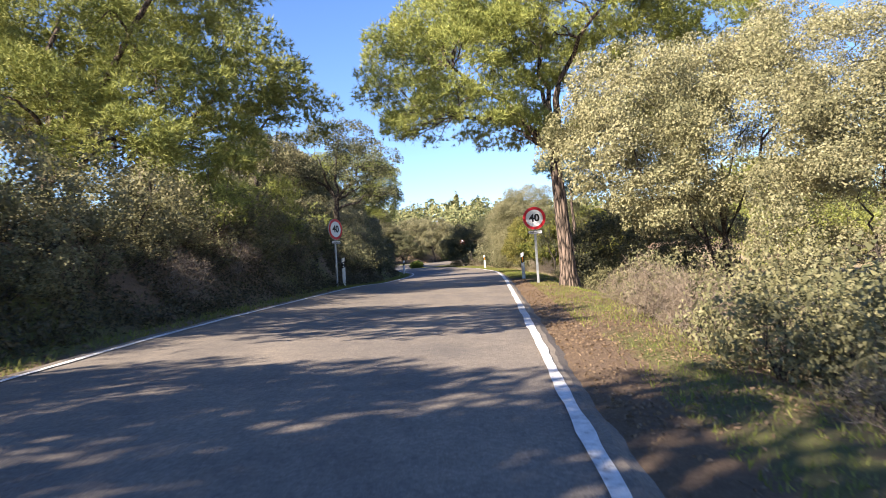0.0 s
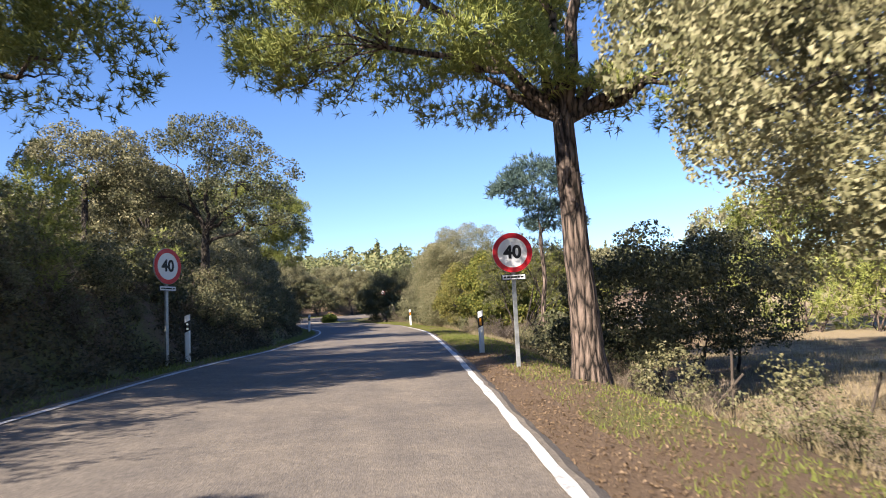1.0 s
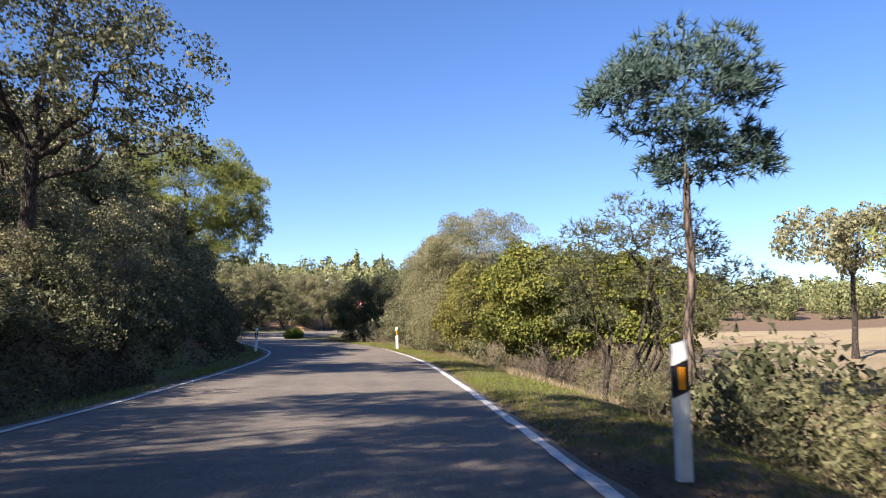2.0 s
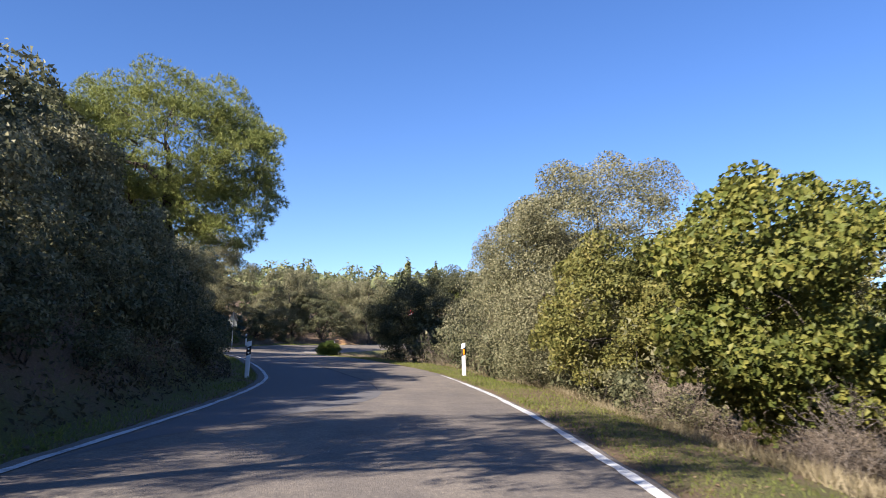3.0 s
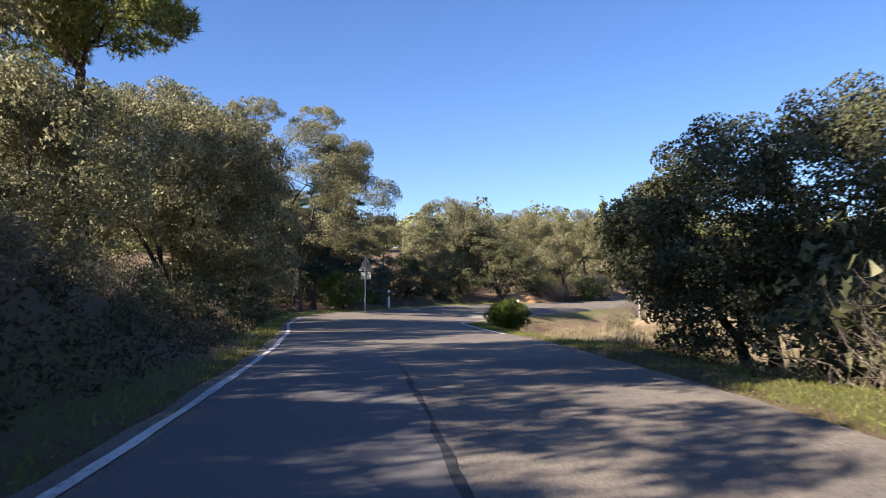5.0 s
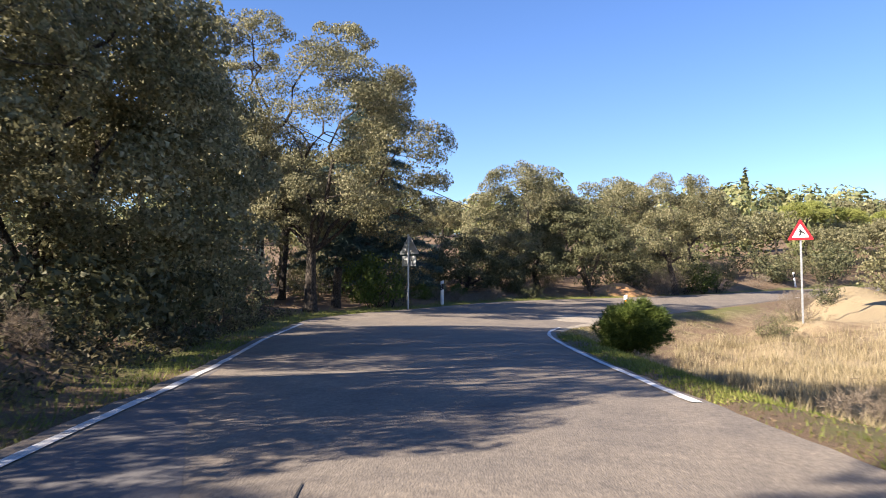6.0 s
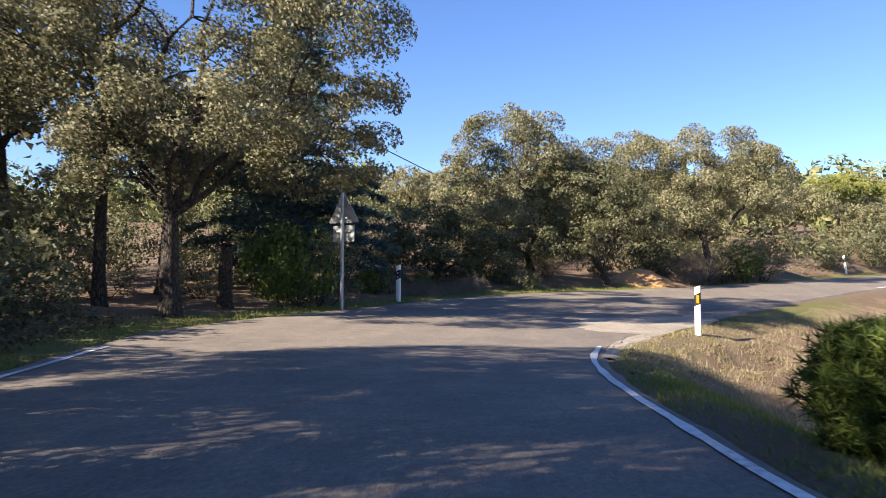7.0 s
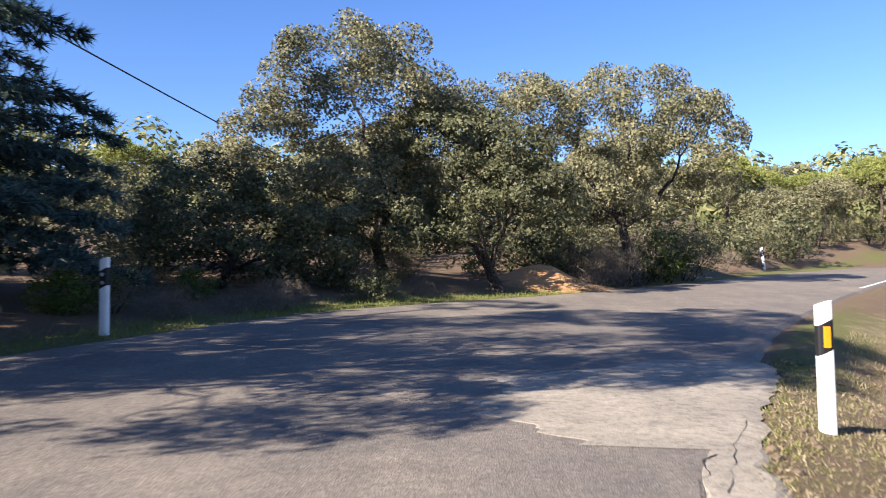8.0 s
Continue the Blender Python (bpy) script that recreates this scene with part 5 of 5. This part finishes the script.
def bend_signs(x, y, turn):
    """Two plates seen from behind on one steel pole."""
    g = gz(x, y) - 0.1
    ob = thing("bend_sign", pose(x, y, g, 0, 0, turn), "grey backs of a triangular sign and two plates on a pole", "traffic sign")
    bm = bmesh.new()
    rod(bm, 0.045, 3.1, (0, 0, 1.55), (0, 0, 0), 16)
    part("pole", mesh_of("pole", bm, M_STEEL), ob, "grey steel pole")
    tri = part("triangle", mesh_of("triangle", prism(rounded([(-0.45, 0), (0.45, 0), (0, 0.78)], 0.07), 0.02), M_SIGN_BACK), ob)
    tri.matrix_local = pose(0, 0.06, 2.3)
    pl = bmesh.new()
    box(pl, (0.62, 0.02, 0.40), (0, 0.07, 2.03), (0, 0, 0), 0.006)
    part("plate", mesh_of("plate", pl, M_SIGN_BACK), ob)
    for z in (2.42, 2.75, 2.08):
        cl = bmesh.new()
        box(cl, (0.42, 0.035, 0.04), (0, 0.035, z), (0, 0, 0), 0.005)
        part("clamp", mesh_of("clamp", cl, M_STEEL), ob)
    return ob


bend_signs(-11.85, 105.3, -14)


def warning_sign(x, y, z, turn):
    """A red-rimmed triangle on a post; its symbol is a plain shape."""
    g = gz(x, y) - 0.1
    ob = thing("warning_sign", pose(x, y, g, 0, 0, turn), "red-rimmed triangular warning sign on a post in the scrub", "traffic sign")
    h = z - g
    bm = bmesh.new()
    box(bm, (0.07, 0.04, h), (0, 0.05, h / 2), (0, 0, 0), 0.006)
    part("post", mesh_of("post", bm, M_STEEL), ob)
    outer = part("rim", mesh_of("rim", prism(rounded([(-0.45, -0.3), (0.45, -0.3), (0, 0.48)], 0.07), 0.02), M_RED), ob, "red rim plate")
    outer.matrix_local = pose(0, 0, h)
    inner = part("face", mesh_of("face", prism(rounded([(-0.29, -0.21), (0.29, -0.21), (0, 0.29)], 0.04), 0.004), M_SIGN_WHITE), ob, "white inner field")
    inner.matrix_local = pose(0, -0.005, h)
    sym = part("symbol", mesh_of("symbol", prism([(-0.13, -0.06), (-0.03, -0.02), (-0.06, -0.15), (-0.01, -0.15), (0.04, -0.03), (0.14, -0.10), (0.16, -0.06), (0.06, 0.03), (-0.02, 0.12), (-0.06, 0.10), (-0.03, 0.03)], 0.003), M_BLACK), ob, "plain dark symbol")
    sym.matrix_local = pose(0, -0.009, h)
    return ob


warning_sign(2.6, 106.8, 6.1, -8)


def fence_post(x, y, lean_x, lean_y, height, label):
    z = gz(x, y)
    rng = np.random.default_rng(int(x * 10 + y))
    ob = thing("fence_post", pose(x, y, z, lean_x, lean_y, 0), label, "fence post", "fence posts")
    (V, F), _ = limb(rng, (0, 0, -0.2), (0, 0, height), 0.032, 0.026, 7, 0.03, 0, 8)
    part("stake", mesh_of_np("stake", V, F, M_WOOD), ob)
    return ob


def mesh_of_np(name, V, F, mat):
    return mesh_np(name, V, F, mat, True)


FENCE = [(6.7, 26.2, 0, 3, 1.3), (8.1, 24.6, 4, 18, 0.95), (7.3, 31.0, 0, -4, 1.0), (7.9, 36.0, 2, 2, 1.0), (8.6, 41.5, 0, 2, 1.0)]
for x, y, a, b, h in FENCE:
    fence_post(x, y, a, b, h, "weathered wooden stake of a field fence")
fence_post(6.05, 26.0, 8, 42, 1.1, "slanting brace stake of a field fence")


def wire(name, points, r, label, category):
    V, F = tube(points, np.full(len(points), r), 5)
    return tagged(new(name, mesh_np(name, V, F, M_CABLE, True)), label, category)


for hgt in (0.35, 0.65, 0.92):
    pts = []
    for (x0, y0, *_), (x1, y1, *_) in zip(FENCE[:1] + FENCE[2:], FENCE[2:]):
        for u in np.linspace(0, 1, 9)[:-1]:
            x, y = x0 + (x1 - x0) * u, y0 + (y1 - y0) * u
            z = gz(x0, y0) * (1 - u) + gz(x1, y1) * u + hgt - 0.05 * math.sin(math.pi * u)
            pts.append((x, y, z))
    wire("fence_wire", pts, 0.004, "thin rusty wire of a field fence", "fence wire")

u = np.linspace(0, 1, 60)
wire("overhead_cable", np.stack([-26.0 + 16.5 * u, 95.8 + 58.0 * u, 15.2 - 6.6 * u - 1.2 * u * (1 - u)], 1), 0.028, "black overhead cable slung between the trees", "cable")

# concrete patch on the inner corner, a tar joint in the asphalt
fine_ys = np.arange(103.4, 107.7, 0.05)
patch_edge = curve([(-120, -5.3), (103.6, -5.4), (104.0, -5.9), (104.6, -6.25), (105.4, -6.3), (106.2, -5.8), (106.9, -4.9), (107.6, -3.6), (460, -3.6)], 0.25)
V, F = ribbon(fine_ys, lambda y: patch_edge(y) + 0.5 * value_noise(y, y * 0, 0.6, 21) + 0.3 * value_noise(y, y * 0, 0.2, 24) + 0.14 * value_noise(y, y * 0, 0.09, 28), lambda y: right_edge(y) + 0.32 + 0.3 * value_noise(y, y * 0, 0.9, 22) + 0.12 * value_noise(y, y * 0, 0.31, 27) + 0.1 * value_noise(y, y * 0, 0.11, 25), 0.0165, 8, 0.03, 0.02)
setting("pavement", mesh_np("pavement", V, F, M_PATCH), "pale broken concrete patch on the inner corner of the bend", "pavement")
ys = road_ys[(road_ys > 47) & (road_ys < 86)]
mid = curve([(-120, 1.5), (47, 1.5), (55, 1.1), (61, 0.5), (66, -0.7), (68, -1.2), (71, -2.0), (74, -2.85), (80, -4.8), (86, -7.2), (460, -7.2)], 0.6)
tapered = lambda y: 0.002 + 0.028 * smooth(58, 64, y) - 0.028 * smooth(72, 79, y)
V, F = ribbon(ys[(ys > 58) & (ys < 80)], lambda y: mid(y) - tapered(y) * (1 + value_noise(y, y * 0, 0.6, 31)), lambda y: mid(y) + tapered(y) + tapered(y) * value_noise(y, y * 0, 0.5, 32), 0.017, 2, 0.03)
W, G = ribbon(ys, lambda y: left_edge(y) + 0.12, lambda y: left_edge(y) + 0.14 + (mid(y) - left_edge(y) - 0.12) * smooth(47, 58, y) * (1 - smooth(75, 86, y)), 0.0145, 5, 0.02)
setting("road_strip", mesh_np("road_strip", W, G, M_SEAL), "darker relaid strip of asphalt in one lane", "road")
setting("road_joint", mesh_np("road_joint", V, F, M_CRACK), "dark tar joint between two strips of asphalt", "road")

# crumbling asphalt and concrete outside the line on the corner
fine_ys = np.arange(99.0, 103.5, 0.07)
V, F = ribbon(fine_ys, lambda y: right_edge(y) + 0.14, lambda y: right_edge(y) + 0.22 + 0.22 * smooth(99, 101, y) + 0.3 * value_noise(y, y * 0, 0.8, 23) + 0.2 * value_noise(y, y * 0, 0.2, 26), 0.0145, 4, 0.03, 0.05)
setting("kerb", mesh_np("kerb", V, F, M_PATCH), "crumbling grey edge of the asphalt outside the line", "road edge")


def crack(y0, y1, off, wide, seed):
    ys = np.arange(y0, y1, 0.07)
    line = lambda y: right_edge(y) + off + 0.12 * value_noise(y, y * 0, 0.6, seed) + 0.09 * value_noise(y, y * 0, 0.16, seed + 1)
    half = lambda y: wide * np.clip(0.35 + 1.5 * value_noise(y, y * 0, 0.3, seed + 2), 0.12, None)
    V, F = ribbon(ys, lambda y: line(y) - half(y), lambda y: line(y) + half(y), 0.0205, 2)
    setting("road_crack", mesh_np("road_crack", V, F, M_CRACK), "open crack in the broken road edge", "road crack")


crack(100.6, 103.3, 0.17, 0.013, 81)
crack(102.4, 104.4, 0.3, 0.006, 85)

# ---- grass and litter ----


def blades(name, seed, n, sample, tall, wide, mat, label, lie=0.5):
    rng = np.random.default_rng(seed)
    x, y = sample(rng, n)
    z = ground_z(x, y) - 0.01
    P = np.stack([x, y, z], 1)
    D = unit(np.array([0, 0, 1.0]) + rng.normal(size=(len(P), 3)) * lie)
    W = unit(np.cross(D, scatter_dirs(rng, len(P)))) * wide
    h = (0.4 + 0.9 * rng.random(len(P)))[:, None] * tall
    V = np.stack([P - W, P + W, P + D * h], 1).reshape(-1, 3)
    tagged(new(name, mesh_np(name, V, np.arange(len(V)).reshape(-1, 3), mat)), label, "grass", kind="stuff")


def along(side, y0, y1, near, far, seed):
    def sample(rng, n):
        y = rng.uniform(y0, y1, n)
        d = near + (far - near) * rng.random(n) ** 1.3
        keep = value_noise(y * 0 + d, y, 1.4, seed) + 0.5 > rng.random(n) * 0.75
        y, d = y[keep], d[keep]
        x = left_edge(y) - d * tilt_of(left_edge, y) if side == "left" else right_edge(y) + d * tilt_of(right_edge, y)
        return x, y
    return sample


blades("verge_grass", 11, 15000, along("right", 4, 36, 0.75, 2.4, 55), 0.07, 0.007, M_GRASS, "short green grass of the verge")
blades("verge_grass", 12, 18000, along("right", 84, 98, 0.2, 3.0, 56), 0.09, 0.007, M_GRASS, "short grass inside the bend", 0.6)
blades("verge_grass", 1, 46000, along("right", 34, 92, 0.22, 2.3, 41), 0.07, 0.007, M_GRASS, "short green grass of the verge")
blades("verge_grass", 9, 20000, along("right", 33, 80, 0.35, 1.5, 49), 0.06, 0.006, M_GRASS, "fresh green strip of grass beside the line", 0.6)
blades("verge_grass", 8, 9000, along("right", 95.5, 109, 0.35, 2.6, 48), 0.05, 0.006, M_GRASS, "thin grass on the eroded corner", 0.7)
blades("verge_grass", 2, 45000, along("left", 4, 120, 0.25, 2.0, 42), 0.11, 0.008, M_GRASS, "short green grass under the bank")
blades("dry_grass", 3, 60000, along("right", 8, 48, 2.6, 14, 43), 0.2, 0.010, M_STRAW, "dry straw-coloured grass of the field", 0.4)
blades("dry_grass", 4, 50000, along("right", 79, 97, 1.5, 11, 44), 0.24, 0.010, M_STRAW, "dry straw-coloured grass inside the bend", 0.45)
blades("dry_grass", 10, 50000, along("right", 82, 106, 3.5, 14, 50), 0.3, 0.009, M_STRAW, "tall dry grass inside the bend", 0.35)
blades("dry_grass", 6, 24000, along("right", 96, 112, 1.2, 6, 46), 0.07, 0.007, M_STRAW, "short dry grass on the inner corner of the bend", 0.8)
blades("dry_grass", 14, 26000, along("right", 98, 108, 0.3, 2.8, 57), 0.05, 0.006, M_STRAW, "short matted straw on the eroded corner", 0.9)
blades("verge_grass", 15, 8000, along("right", 99, 108, 0.12, 1.3, 58), 0.045, 0.006, M_GRASS, "short grass creeping over the broken road edge", 0.8)
blades("dry_grass", 7, 9000, along("right", 97, 110, 1.6, 6, 47), 0.13, 0.008, M_STRAW, "tufts of dry grass on the eroded corner", 0.45)
blades("dry_grass", 5, 26000, along("right", 46, 80, 1.8, 4, 45), 0.2, 0.009, M_STRAW, "dry stalks under the thicket", 0.5)


def litter(seed, n, sample):
    rng = np.random.default_rng(seed)
    x, y = sample(rng, n)
    P = np.stack([x, y, ground_z(x, y) + 0.012], 1)
    V, F = leaf_quads(rng, P, unit(np.array([0, 0, 1.0]) + rng.normal(size=P.shape) * 0.35), 0.038, 0.022)
    tagged(new("fallen_leaves", mesh_np("fallen_leaves", V, F, M_LITTER)), "brown fallen leaves on the soil", "leaf litter", kind="stuff")


litter(11, 20000, along("left", 2, 115, 0.3, 5, 51))
litter(12, 15000, along("right", 4, 92, 0.3, 3.5, 52))
litter(13, 14000, along("right", 6, 36, 0.15, 1.7, 53))


def bank_growth(seed, n, y0, y1, near, far):
    """Ivy, dead fern and low stalks over the earth of the bank."""
    rng = np.random.default_rng(seed)
    y = rng.uniform(y0, y1, n)
    dd = rng.uniform(near, far, n)
    keep = value_noise(dd * 2, y, 1.1, 61) + 0.5 > rng.random(n) * 0.9
    y, dd = y[keep], dd[keep]
    x = left_edge(y) - dd * tilt_of(left_edge, y)
    P = np.stack([x, y, ground_z(x, y) + rng.random(len(x)) ** 2 * 0.3], 1)
    V, F = leaf_quads(rng, P, unit(np.array([0.5, -0.3, 0.6]) + rng.normal(size=P.shape) * 0.6), 0.1, 0.045)
    tagged(new("bank_growth", mesh_np("bank_growth", V, F, M_BANK)), "ivy, dead fern and stalks over the bank", "undergrowth", kind="stuff")


bank_growth(21, 90000, 2, 100, 1.0, 4.5)
bank_growth(22, 50000, 6, 44, 0.75, 3.0)


def stones(seed, n, sample, lo, hi, label):
    """Loose stones and clods on the soil."""
    rng = np.random.default_rng(seed)
    x, y = sample(rng, n)
    pieces = []
    for px, py in zip(x, y):
        r = rng.uniform(lo, hi)
        bm = bmesh.new()
        bmesh.ops.create_icosphere(bm, subdivisions=1, radius=r)
        v = np.array([q.co[:] for q in bm.verts])
        f = np.array([[q.index for q in face.verts] for face in bm.faces])
        bm.free()
        v = v * (0.75 + 0.5 * rng.random((len(v), 1))) * np.array([1.2, 1.0, 0.65])
        pieces.append((v + np.array([px, py, gz(px, py) + r * 0.2]), f))
    V, F = join(pieces)
    tagged(new("loose_stones", mesh_np("loose_stones", V, F, M_STONE)), label, "stones", kind="stuff")


stones(31, 480, along("right", 96.5, 108, 0.3, 4.5, 71), 0.012, 0.04, "loose stones and clods on the inner corner")
stones(32, 300, along("left", 4, 95, 0.4, 2.0, 72), 0.02, 0.06, "loose stones at the foot of the bank")
